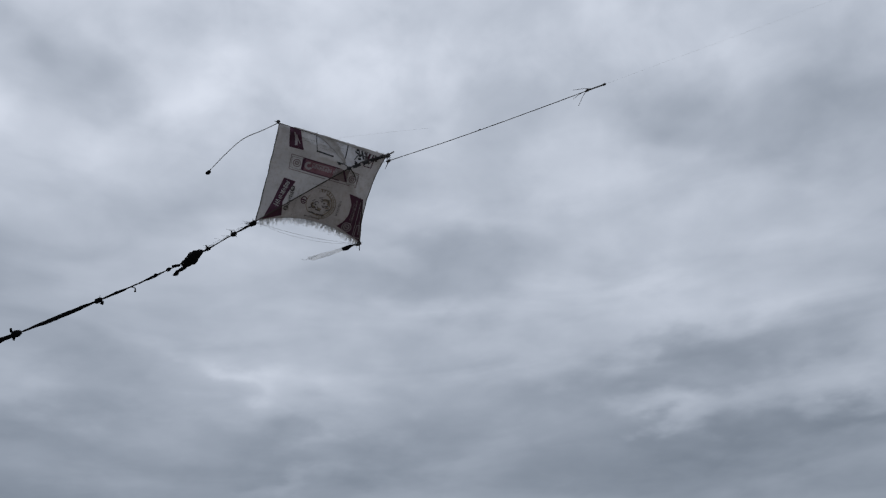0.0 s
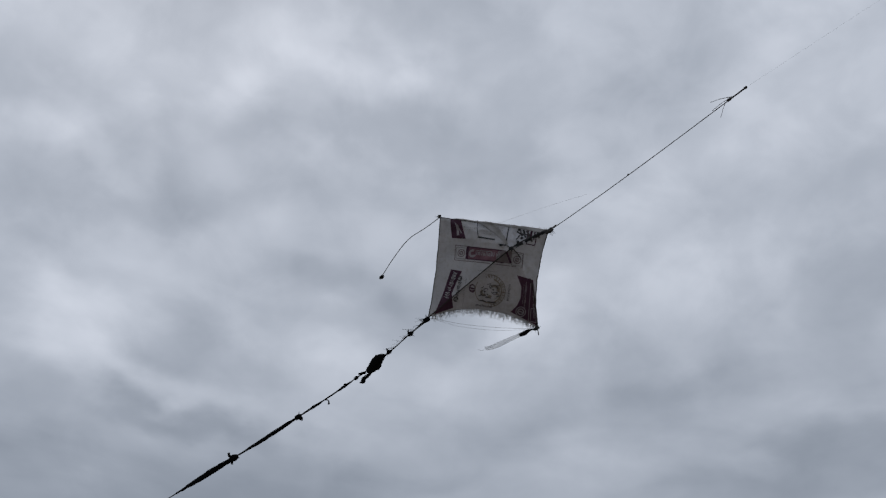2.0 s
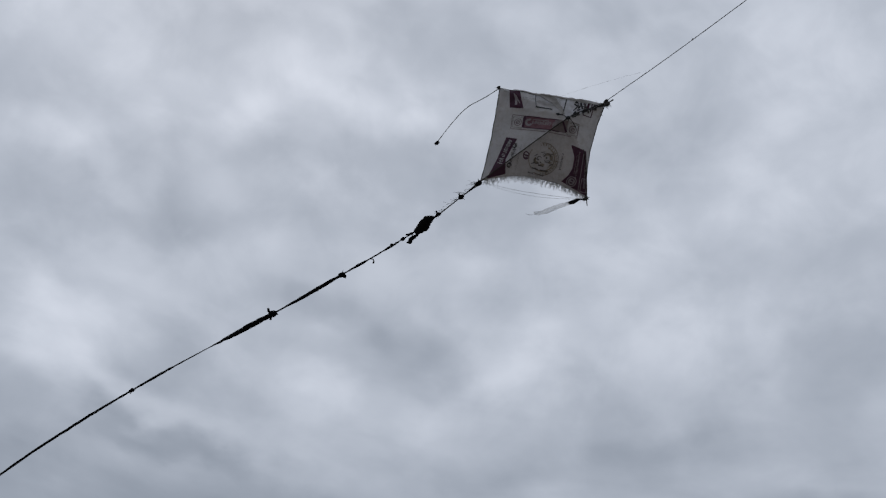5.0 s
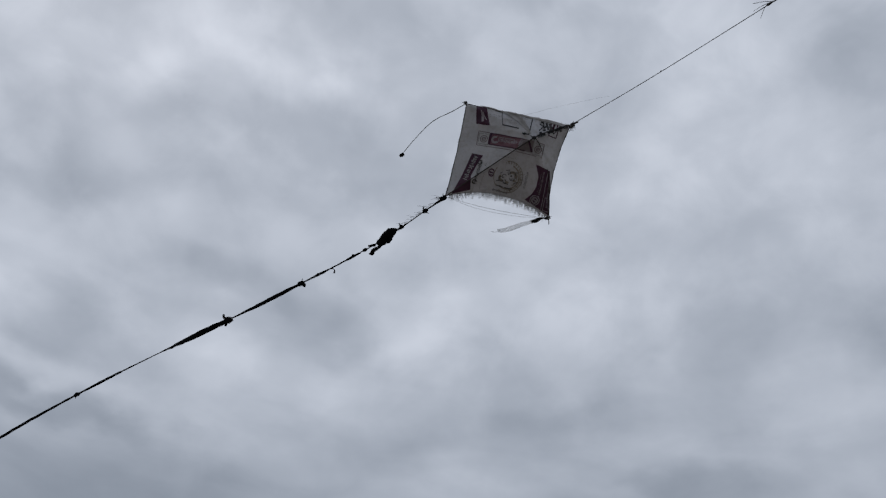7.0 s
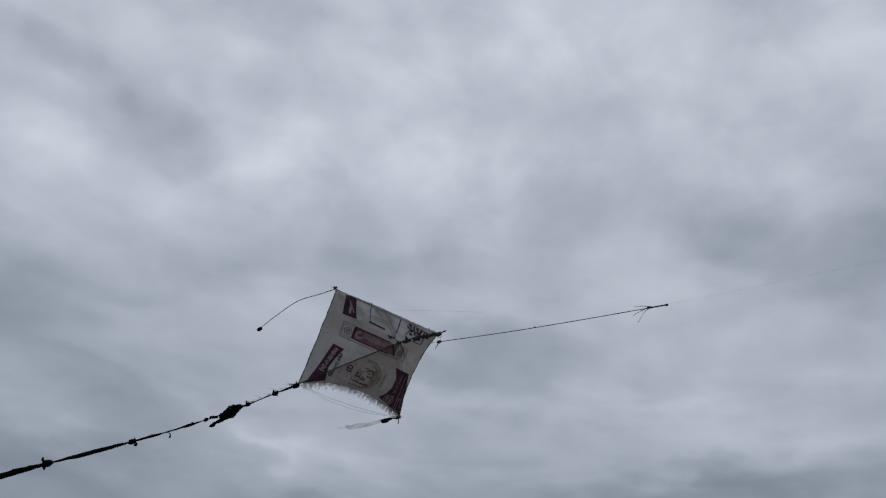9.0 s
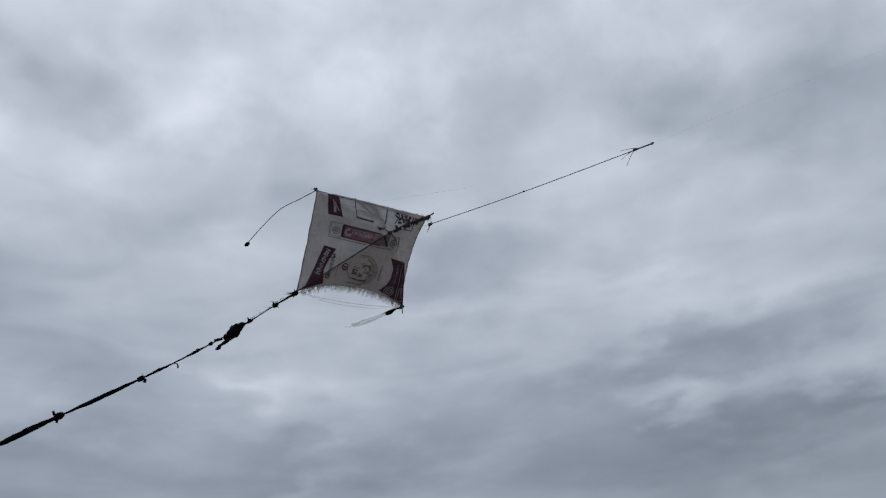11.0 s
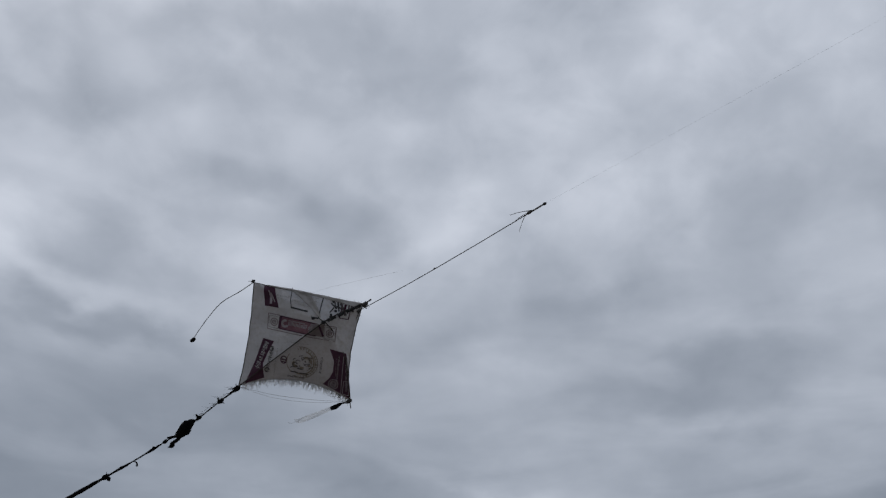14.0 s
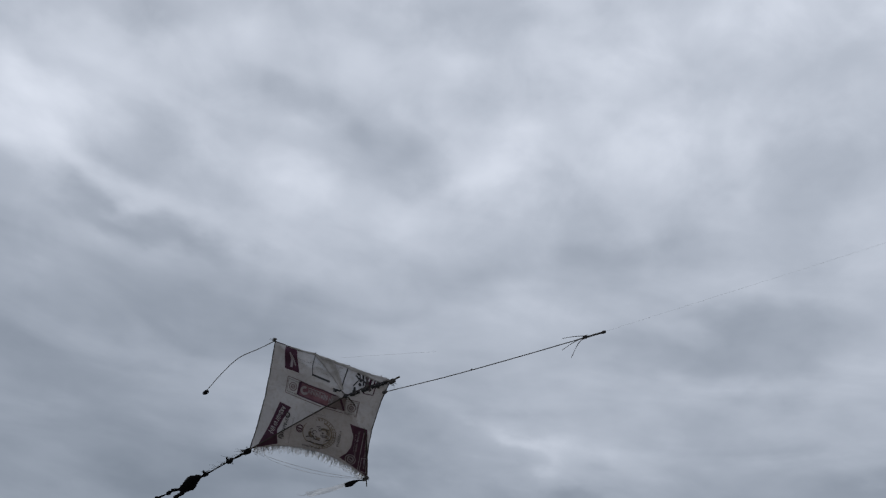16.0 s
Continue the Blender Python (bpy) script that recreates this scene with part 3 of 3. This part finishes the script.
# emblem
C = (0.012, -0.098)
printed("emblem_ring", GOLD, "gold printed rings", ring(C, 0.083, 0.087, -120, 100), ring(C, 0.061, 0.069, -130, 70), ring(C, 0.073, 0.076, -80, 40), ring(C, 0.077, 0.081, 145, 225), ring(C, 0.052, 0.055, -60, 20))
for i in range(19):
    a = radians(-95 + 11 * i)
    printed("emblem_letter", GOLD, "one bar of ring lettering", bar((C[0] + 0.0705 * math.cos(a), C[1] + 0.0705 * math.sin(a)), (C[0] + 0.082 * math.cos(a + 0.04), C[1] + 0.082 * math.sin(a + 0.04)), 0.003 + 0.002 * (i % 3), lift=L2, rows=2))
printed("emblem_field", GOLD, "gold printed patches", ring((0.038, -0.088), 0.012, 0.03, -40, 130, 0.8), ring((-0.018, -0.107), 0.008, 0.022, 120, 300, 0.9), disc((0.012, -0.128), 0.012, 0.6), disc((0.052, -0.115), 0.009, 0.7))
printed("emblem_figure", BROWN_INK, "worn brown line figures, not readable", ring((0.036, -0.09), 0.019, 0.0225, 10, 170, lift=L2), ring((0.038, -0.1), 0.014, 0.0175, 190, 330, lift=L2), ring((-0.008, -0.098), 0.010, 0.0135, 20, 200, lift=L2), ring((-0.022, -0.112), 0.012, 0.0155, 100, 330, lift=L2),
        bar((-0.044, -0.15), (-0.008, -0.156), 0.006, lift=L2), bar((0.0, -0.157), (0.046, -0.162), 0.006, lift=L2), ring((0.014, -0.1), 0.034, 0.037, 200, 262, lift=L2), bar((0.028, -0.108), (0.058, -0.104), 0.004, lift=L2), bar((0.05, -0.13), (0.072, -0.121), 0.005, lift=L2),
        ring((0.06, -0.078), 0.007, 0.0105, 30, 250, lift=L2), bar((-0.05, -0.128), (-0.032, -0.121), 0.005, lift=L2), bar((-0.002, -0.064), (0.02, -0.06), 0.004, lift=L2), bar((-0.012, -0.133), (0.02, -0.138), 0.004, lift=L2), ring((0.018, -0.076), 0.006, 0.009, lift=L2), disc((0.032, -0.092), 0.005, lift=L3), disc((-0.014, -0.104), 0.0045, lift=L3), disc((0.001, -0.118), 0.004, lift=L3), bar((-0.035, -0.085), (-0.02, -0.075), 0.004, lift=L2))
printed("seal", MAROON, "small oval seal", ring((-0.083, -0.088), 0.013, 0.018, 0, 360, 1.25), bar((-0.095, -0.085), (-0.071, -0.09), 0.008), bar((-0.093, -0.097), (-0.073, -0.101), 0.005))
printed("arc_lettering", GREY_INK, "small lettering over the emblem, not readable", *words((-0.05, 0.009), (0.05, 0.003), 0.008, 7, 14), *words((-0.03, -0.008), (0.04, -0.014), 0.005, 6, 17))
printed("foot_lettering", BROWN_INK, "small lettering under the emblem, not readable", *words((-0.064, -0.176), (0.026, -0.187), 0.012, 5, 15))
printed("column_lettering", BROWN_INK, "narrow upright lettering, not readable", *words((0.121, -0.06), (0.112, -0.15), 0.015, 5, 16), *words((0.1, -0.07), (0.093, -0.145), 0.006, 6, 18))
# right panel
printed("side_panel", MAROON, "maroon curved panel with a round seal", loft([(0.160, -0.012), (0.185, -0.075), (0.181, -0.135), (0.162, -0.175), (0.128, -0.208)], [(0.247, -0.034), (0.255, -0.09), (0.263, -0.15), (0.273, -0.21), (0.281, -0.282)], rows=26, cols=10))
printed("panel_rule", PALE, "pale rule", bar((0.235, -0.05), (0.226, -0.255), 0.003, lift=L2))
printed("panel_text", PALE, "pale lettering, not readable", *words((0.212, -0.045), (0.203, -0.185), 0.012, 9, 31), *words((0.198, -0.06), (0.193, -0.165), 0.006, 7, 32))
printed("panel_text", PALE, "pale lettering, not readable", *words((0.25, -0.07), (0.256, -0.24), 0.012, 8, 33))
printed("panel_seal", PALE, "pale round seal", ring((0.184, -0.206), 0.024, 0.028, lift=L2), ring((0.184, -0.206), 0.012, 0.018, lift=L2), bar((0.175, -0.202), (0.193, -0.21), 0.006, lift=L3))
printed("panel_box", PALE, "pale box outline", *frame_of([(0.24, -0.185), (0.262, -0.188), (0.27, -0.262), (0.236, -0.256)], 0.003, lift=L2))

# the sacking is turned over along the upper edge, with a creased flap under it
def turned(name, label, mat, left, right, lift, seed):
    bm = bmesh.new()
    loft_into(bm, left, right, 30, 5, lift)
    for v in bm.verts:
        v.co.z += abs(noise.noise(v.co * 42 + Vector((seed, 0, 0)))) * 0.007
        v.co.y += noise.noise(v.co * 60 + Vector((0, seed, 0))) * 0.003
    ob = part(name, bm, mat, sail, label)
    t = ob.modifiers.new("thickness", "SOLIDIFY")
    t.thickness, t.offset = 0.001, 1


turned("turned_edge", "darkened brownish strip turned over at the upper edge", FLAP, [(-0.2, 0.302), (-0.02, 0.283), (0.12, 0.264), (0.315, 0.24)], [(-0.19, 0.297), (-0.02, 0.272), (0.12, 0.25), (0.3, 0.215)], 0.004, 3.0)
turned("creased_flap", "creased brownish flap of sacking", FLAP, [(-0.085, 0.288), (-0.02, 0.25), (0.04, 0.205), (0.098, 0.152)], [(0.03, 0.274), (0.05, 0.25), (0.085, 0.2), (0.106, 0.152)], 0.005, 5.0)

# spars and hems
part("spar", tube([BL + Vector((-0.03, -0.03, 0.004)), BL + Vector((0, 0, 0.006)), on_sail(-0.1, -0.06, 0.006), HUB + Vector((0, 0, 0.008)), on_sail(0.23, 0.195, 0.007), TR + Vector((0, 0, 0.006)), TR + Vector((0.036, 0.024, 0.004))],
     lambda t: 0.0027 + 0.0014 * t, 8, 10, rough=0.16), BAMBOO, kite, "dark split bamboo spar")
part("spar", tube([TL + Vector((-0.012, 0.012, -0.006)), TL + Vector((0.01, -0.01, -0.008)), on_sail(-0.08, 0.24, -0.009), HUB + Vector((-0.03, 0.02, -0.009)), HUB + Vector((0.02, -0.01, 0.004)), on_sail(0.19, 0.06, -0.007), on_sail(0.222, -0.01, -0.004), on_sail(0.246, -0.07, 0.006), on_sail(0.262, -0.17, 0.006), BR + Vector((0.002, 0.0, 0.005)), BR + Vector((0.008, -0.035, 0.002))],
     lambda t: 0.0026, 8, 10, rough=0.12), BAMBOO, kite, "bowed split bamboo spar")
for name, f, r in (("hem", lambda t: sail_point(0.002, t), 0.0026), ("hem", lambda t: sail_point(t, 0.997), 0.0022), ("hem", lambda t: sail_point(0.998, t), 0.0024)):
    part(name, tube([f(i / 24) for i in range(25)], r, 6, 2, rough=0.25), TWINE, kite, "stitched dark hem")
for k, (t0, t1) in enumerate(((0.1, 0.3), (0.36, 0.5), (0.56, 0.9))):
    a, b = HUB + Vector((0, 0, 0.008)), TR + Vector((0, 0, 0.006))
    turns, pts = int(26 * (t1 - t0)) + 3, []
    for i in range(turns * 4 + 1):
        p = a.lerp(b, t0 + (t1 - t0) * i / (turns * 4))
        p.z = max(p.z, sail_z(p.x, p.y) + 0.006)
        w = i * math.pi / 2
        r = 0.007 + 0.003 * noise.noise(p * 60)
        pts.append(p + Vector((-0.5, 0.86, 0)) * math.cos(w) * r + Vector((0, 0, 1)) * math.sin(w) * r)
    part("binding", tube(pts, 0.0028, 5, 3, rough=0.35, seed=k), DARK_THREAD, kite, "dark thread wound round the spar")
part("hub_lashing", knot(HUB + Vector((0.0, 0.002, 0.008)), 0.019, 4, (1, 0.3, 0), 6), DARK_THREAD, kite, "dark thread lashing where the spars cross")
part("lashing", knot(HUB + Vector((0.036, 0.034, 0.006)), 0.014, 14, (0.6, 1, 0), 4), DARK_THREAD, kite, "dark thread lashing")
part("lashing", knot(HUB + Vector((-0.055, 0.018, 0.006)), 0.013, 15, (1, 0.1, 0), 4), DARK_THREAD, kite, "dark thread lashing")
part("corner_knot", knot(TL + Vector((-0.004, 0.004, 0)), 0.015, 5), TWINE, kite, "grey twine knot")
part("corner_knot", knot(TR + Vector((0.004, -0.004, 0.004)), 0.024, 6), TWINE, kite, "dark twine knot")
part("corner_knot", knot(BL + Vector((-0.008, -0.01, 0.004)), 0.029, 7), BLACK, kite, "thick black knot at the tail")
part("corner_knot", knot(BR + Vector((-0.004, 0.004, 0.004)), 0.022, 8), TWINE, kite, "dark twine knot")

# frayed edges: loose threads of the weave
rng = random.Random(21)


def fray(count, where, length, mat, label, radius=0.0009, away=(0, -1)):
    bm = bmesh.new()
    for i in range(count):
        p = where(rng.uniform(0, 1))
        ln = length * rng.uniform(0.25, 1.0)
        d = Vector((away[0] + rng.uniform(-0.45, 0.45), away[1] + rng.uniform(-0.25, 0.25), rng.uniform(-0.4, 0.4))).normalized()
        bend = Vector((rng.uniform(-0.6, 0.6), rng.uniform(-0.3, 0.3), rng.uniform(-0.4, 0.4))) * ln * 0.45
        tube_into(bm, glide([p + Vector((0, 0, 0.001)), p + d * ln * 0.5 + bend * 0.4, p + d * ln + bend], 3), lambda t: radius * (1.1 - 0.6 * t), 3)
    return tagged(part("frayed_threads", bm, mat, kite, label), kind="stuff")


fray(430, lambda t: sail_point(0.03 + 0.94 * t, 0.004), 0.044, FRINGE, "pale frayed threads along the lower edge", 0.0013)
fray(24, lambda t: sail_point(0.03 + 0.5 * t, 0.004), 0.045, DARK_THREAD, "dark frayed threads along the lower edge", 0.0009, (-0.15, -1))
fray(70, lambda t: sail_point(0.2 + 0.78 * t, 0.996), 0.016, THREAD, "short frayed threads along the upper edge", 0.0009, (0.1, 1))
fray(12, lambda t: sail_point(0.997, 0.5 + 0.48 * t), 0.011, THREAD, "short frayed threads along the side", 0.0009, (1, 0.1))
fray(22, lambda t: BL + Vector((-0.012 * t, -0.01 * t, 0)), 0.065, DARK_THREAD, "dark wisps at the tail knot", 0.0007, (-1, -0.35))
fray(10, lambda t: TL, 0.03, DARK_THREAD, "dark wisps at the corner", 0.0008, (-1, 0.3))
fray(30, lambda t: TR + Vector((-0.05 * t * t, -0.02 * t, 0.004)), 0.042, DARK_THREAD, "dark wisps at the corner", 0.0008, (0.8, -0.5))
for sag, r in ((0.045, 0.0009), (0.06, 0.0007)):
    part("loose_thread", tube([BL + Vector((0.01, 0.0, 0.004)), BL.lerp(BR, 0.3) + Vector((0, 0.03 - sag, 0.01)), BL.lerp(BR, 0.65) + Vector((0, 0.03 - sag, 0.012)), BR], r, 4, 8), THREAD, kite, "thin thread slung under the lower edge")

# loose cord from the upper corner
cord = part("loose_cord", tube([TL, TL + Vector((-0.075, -0.055, -0.02)), (-0.455, 0.185, -0.06), (-0.535, 0.085, -0.08), (-0.607, -0.024, -0.11)], lambda t: 0.0025 - 0.0004 * t, 6, 8, rough=0.12), PALE_TWINE, kite, "pale cord hanging loose from the corner")
part("end_knot", knot((-0.608, -0.03, -0.11), 0.022, 9), BLACK, cord, "small black knot")
# tie and plastic streamer at the lower corner
tie = part("tie", rag([BR + Vector((0.0, -0.005, 0.006)), (0.238, -0.303, 0.0), (0.205, -0.322, 0.005), (0.18, -0.335, 0.008)], lambda t: 0.004 + 0.0085 * min(1, max(0, t - 0.3) * 3), 23, 0.55), BLACK, kite, "scrap of black cloth tied at the corner")
bm = bmesh.new()
path = glide([(0.19, -0.328, 0.006), (0.13, -0.358, 0.012), (0.06, -0.392, 0.0), (0.022, -0.408, 0.012), (-0.004, -0.412, 0.002)], 8)
prev = None
for i, p in enumerate(path):
    t = i / (len(path) - 1)
    w = 0.004 + 0.010 * math.sin(math.pi * min(1, t * 0.75 + 0.12)) ** 0.7 + 0.0025 * noise.noise(Vector((t * 9, 1.7, 0)))
    n = Vector((-0.45, 0.87, 0.25 * math.sin(t * 7))).normalized() * w
    row = [bm.verts.new(p + n * s + Vector((0, 0, 0.004 * math.cos(3 * s + t * 9)))) for s in (-1, -0.5, 0, 0.5, 1)]
    if prev:
        for k in range(4):
            bm.faces.new((prev[k], prev[k + 1], row[k + 1], row[k]))
    prev = row
streamer = part("streamer", bm, CLEAR, kite, "milky plastic streamer")
m = streamer.modifiers.new("thickness", "SOLIDIFY")
m.thickness = 0.0006
part("loose_thread", tube([(0.0, -0.412, 0.003), (-0.02, -0.424, 0.01), (-0.045, -0.42, 0.01)], 0.0008, 4, 6), THREAD, kite, "thin thread end")

# ---- the tail ----
tail = new("kite_tail")
tail.matrix_world = kite.matrix_world.copy()
tagged(tail, "long tail of knotted black rags tied to the kite", "kite tail")
WAY = [(-0.333, -0.265, -0.03), (-0.425, -0.345, -0.07), (-0.631, -0.525, -0.144), (-0.79, -0.643, -0.185), (-0.93, -0.742, -0.22), (-1.087, -0.846, -0.261), (-1.29, -0.982, -0.325), (-1.5, -1.117, -0.389),
       (-1.695, -1.242, -0.43), (-1.89, -1.37, -0.46), (-2.12, -1.525, -0.49), (-2.34, -1.68, -0.52), (-2.62, -1.89, -0.55), (-3.0, -2.2, -0.58), (-3.45, -2.62, -0.6), (-3.95, -3.15, -0.62)]
cord = part("tail_cord", tube(WAY, lambda t: 0.0038 + 0.0008 * math.sin(t * 60) + (0.0018 if t > 0.66 else 0.0), 7, 14, rough=0.18), BLACK, tail, "twisted black cord")


def between(i, j):
    return [Vector(p) for p in WAY[i:j + 1]]


part("rag_strip", rag(between(5, 7), lambda t: 0.005 + 0.008 * math.sin(math.pi * t) ** 0.6, 31), BLACK, tail, "long twisted black rag")
part("rag_strip", rag(between(7, 9), lambda t: 0.004 + 0.0135 * math.sin(math.pi * min(1, 0.15 + t * 0.85)) ** 0.7, 32), BLACK, tail, "broad black rag tapering to the cord")
part("rag_strip", rag(between(10, 11), lambda t: 0.005 + 0.004 * math.sin(math.pi * t) ** 0.7, 48), BLACK, tail, "narrow black rag wound along the cord")
part("rag_strip", rag(between(11, 15), lambda t: 0.005 + 0.004 * math.sin(math.pi * t) ** 0.7, 49), BLACK, tail, "narrow black rag wound along the cord")
part("rag_strip", rag(between(4, 5), lambda t: 0.004 + 0.005 * math.sin(math.pi * t), 33), BLACK, tail, "short black rag")
part("rag_strip", rag(between(0, 1), lambda t: 0.007 - 0.002 * t, 34), BLACK, tail, "black binding near the kite")
part("rag_strip", rag([Vector(WAY[3]).lerp(Vector(WAY[4]), k / 3 * 0.8 - 0.2) for k in range(4)], lambda t: 0.004 + 0.004 * math.sin(math.pi * t), 35), BLACK, tail, "short black rag")
# the big bundle: a crumpled rag tied at both ends
b0, b1 = Vector((-0.568, -0.469, -0.12)), Vector((-0.695, -0.574, -0.158))


def ragged(bm, depth, seed):
    for v in bm.verts:
        v.co += noise.noise_vector(v.co * 55 + Vector((seed, 0, 0))) * depth + noise.noise_vector(v.co * 140 + Vector((0, seed, 0))) * depth * 0.45
    return bm


bundle = part("rag_bundle", ragged(rag([b0, b0.lerp(b1, 0.25) + Vector((-0.004, 0.004, 0.01)), b0.lerp(b1, 0.55) + Vector((0.006, -0.006, 0.01)), b0.lerp(b1, 0.85) + Vector((0.008, -0.012, 0.008))],
              lambda t: 0.006 + 0.026 * math.sin(math.pi * min(1, t * 0.86 + 0.02)) ** 1.0, 36, 0.75, 0.08, 0.9, 8), 0.0045, 1), BLACK, tail, "crumpled black rag bundle")
part("rag_end", ragged(rag([b0.lerp(b1, 0.5) + Vector((0.012, -0.008, 0.008)), b0.lerp(b1, 0.8) + Vector((0.016, -0.022, 0.012)), b1 + Vector((0.008, -0.03, 0.01)), b1 + Vector((-0.008, -0.062, 0.006))], lambda t: 0.008 + 0.008 * math.sin(math.pi * min(1, 0.1 + t * 0.75)), 37, 0.5, 0.2), 0.006, 2), BLACK, bundle, "torn end of the rag")
part("rag_end", ragged(rag([b1 + Vector((0.014, 0.004, 0.008)), b1 + Vector((-0.008, -0.004, 0.0)), b1 + Vector((-0.03, -0.008, 0))], lambda t: 0.010 - 0.004 * t, 38, 0.5, 0.2), 0.004, 3), BLACK, bundle, "torn end of the rag")
part("rag_end", ragged(rag([b0, b0 + Vector((0.016, 0.018, 0.008)), b0 + Vector((0.006, 0.036, 0.01))], lambda t: 0.006 * (1 - 0.4 * t), 39, 0.6), 0.003, 4), BLACK, bundle, "torn end of the rag")
for at, size, seed in ((WAY[1], 0.026, 41), ((-0.547, -0.452, -0.113), 0.022, 42), (WAY[5], 0.03, 43), (WAY[7], 0.042, 44), (WAY[11], 0.026, 45), ((-0.74, -0.606, -0.172), 0.02, 46)):
    part("knot", knot(at, size, seed), BLACK, tail, "tied black knot")
for at, d, seed, fat in (((-0.925, -0.739, -0.217), (0.026, -0.024), 51, 0.004), ((-1.08, -0.838, -0.257), (0.014, -0.026), 52, 0.009), ((-1.497, -1.107, -0.386), (-0.03, 0.022), 53, 0.009), ((-0.81, -0.658, -0.19), (0.016, 0.016), 54, 0.003), ((-1.515, -1.127, -0.391), (0.008, -0.026), 55, 0.005), ((-0.43, -0.34, -0.069), (-0.006, 0.014), 56, 0.003)):
    a = Vector(at)
    side = Vector((-d[1], d[0], 0)) * 0.35
    part("loose_end", rag([a, a + Vector((d[0] * 0.55, d[1] * 0.55, 0.006)) + side, a + Vector((d[0], d[1], 0.004))], lambda t: 0.0035 + fat * t * (1.25 - 0.6 * t), seed, 0.5), BLACK, tail, "loose black rag end")
bm = bmesh.new()
for i in range(40):
    t = rng.uniform(0, 1)
    p = Vector(WAY[0]).lerp(Vector(WAY[2]), t * 0.8)
    d = Vector((rng.uniform(-1, 0.2), rng.uniform(-0.7, 0.6), rng.uniform(-0.4, 0.4)))
    ln = rng.uniform(0.01, 0.04)
    tube_into(bm, glide([p, p + d * ln * 0.5 + Vector((-0.01, 0, 0)), p + d * ln + Vector((-0.02, -0.008, 0))], 3), 0.0006, 3)
tagged(part("wisps", bm, DARK_THREAD, tail, "fine loose fibres along the cord"), kind="stuff")

# ---- the line ----
line = new("flying_line")
line.matrix_world = kite.matrix_world.copy()
tagged(line, "grey twine bridle and thin flying line tied to the kite", "kite string")
START, END = Vector((0.314, 0.208, 0.201)), Vector((1.134, 0.759, 0.959))
part("bridle_thread", tube([HUB + Vector((0, 0, 0.012)), HUB.lerp(START, 0.5) + Vector((0.004, -0.008, 0)), START], 0.0007, 5, 8), THREAD, line, "thin pale thread from the lashing")
bridle = part("bridle", tube([START, START.lerp(END, 0.33) + Vector((0.004, -0.006, 0)), START.lerp(END, 0.66) + Vector((0.003, -0.005, 0)), END], lambda t: 0.0020 + (0.0016 if t > 0.93 else 0.0), 8, 16, rough=0.08), TWINE, line, "taut grey twine")
part("knot", knot(START, 0.018, 61, (1, 0.7, 0.8)), TWINE, bridle, "twine knot")
part("loose_end", tube([START, START + Vector((-0.004, -0.02, 0)), START + Vector((-0.012, -0.045, 0.004))], lambda t: 0.0035 - 0.002 * t, 6, 5, rough=0.2), TWINE, bridle, "dangling twine end")
part("knot", knot(START.lerp(END, 0.45) + Vector((0.003, -0.005, 0)), 0.008, 62, (1, 0.7, 0.8), 3), TWINE, bridle, "small knot in the twine")
part("knot", knot(START.lerp(END, 0.93), 0.014, 63, (1, 0.7, 0.8)), TWINE, bridle, "twine knot")
for d1, d2 in (((-0.035, -0.03, 0), (-0.055, -0.095, 0)), ((-0.055, -0.012, 0), (-0.10, -0.028, 0)), ((-0.05, -0.03, 0), (-0.095, -0.07, 0.01))):
    e = START.lerp(END, 0.95)
    part("frayed_end", tube([e, e + Vector(d1), e + Vector(d2)], lambda t: 0.0016 - 0.0006 * t, 5, 6, rough=0.2), TWINE, bridle, "frayed twine end")
part("knot", knot(END, 0.012, 64, (1, 0.7, 0.8)), TWINE, bridle, "twine knot")
far = [END, (2.25, 1.47, 1.5), (4.6, 3.0, 2.6), (9.0, 5.9, 4.9), (18.0, 11.8, 9.6)]
part("thin_line", tube(far, 0.00018, 5, 20), THREAD, line, "hair-thin flying line")
part("loose_thread", tube([(0.06, 0.285, -0.02), (0.2, 0.33, 0.04), (0.38, 0.385, 0.1), (0.52, 0.425, 0.14)], 0.00035, 4, 10), THREAD, line, "stray thin thread")
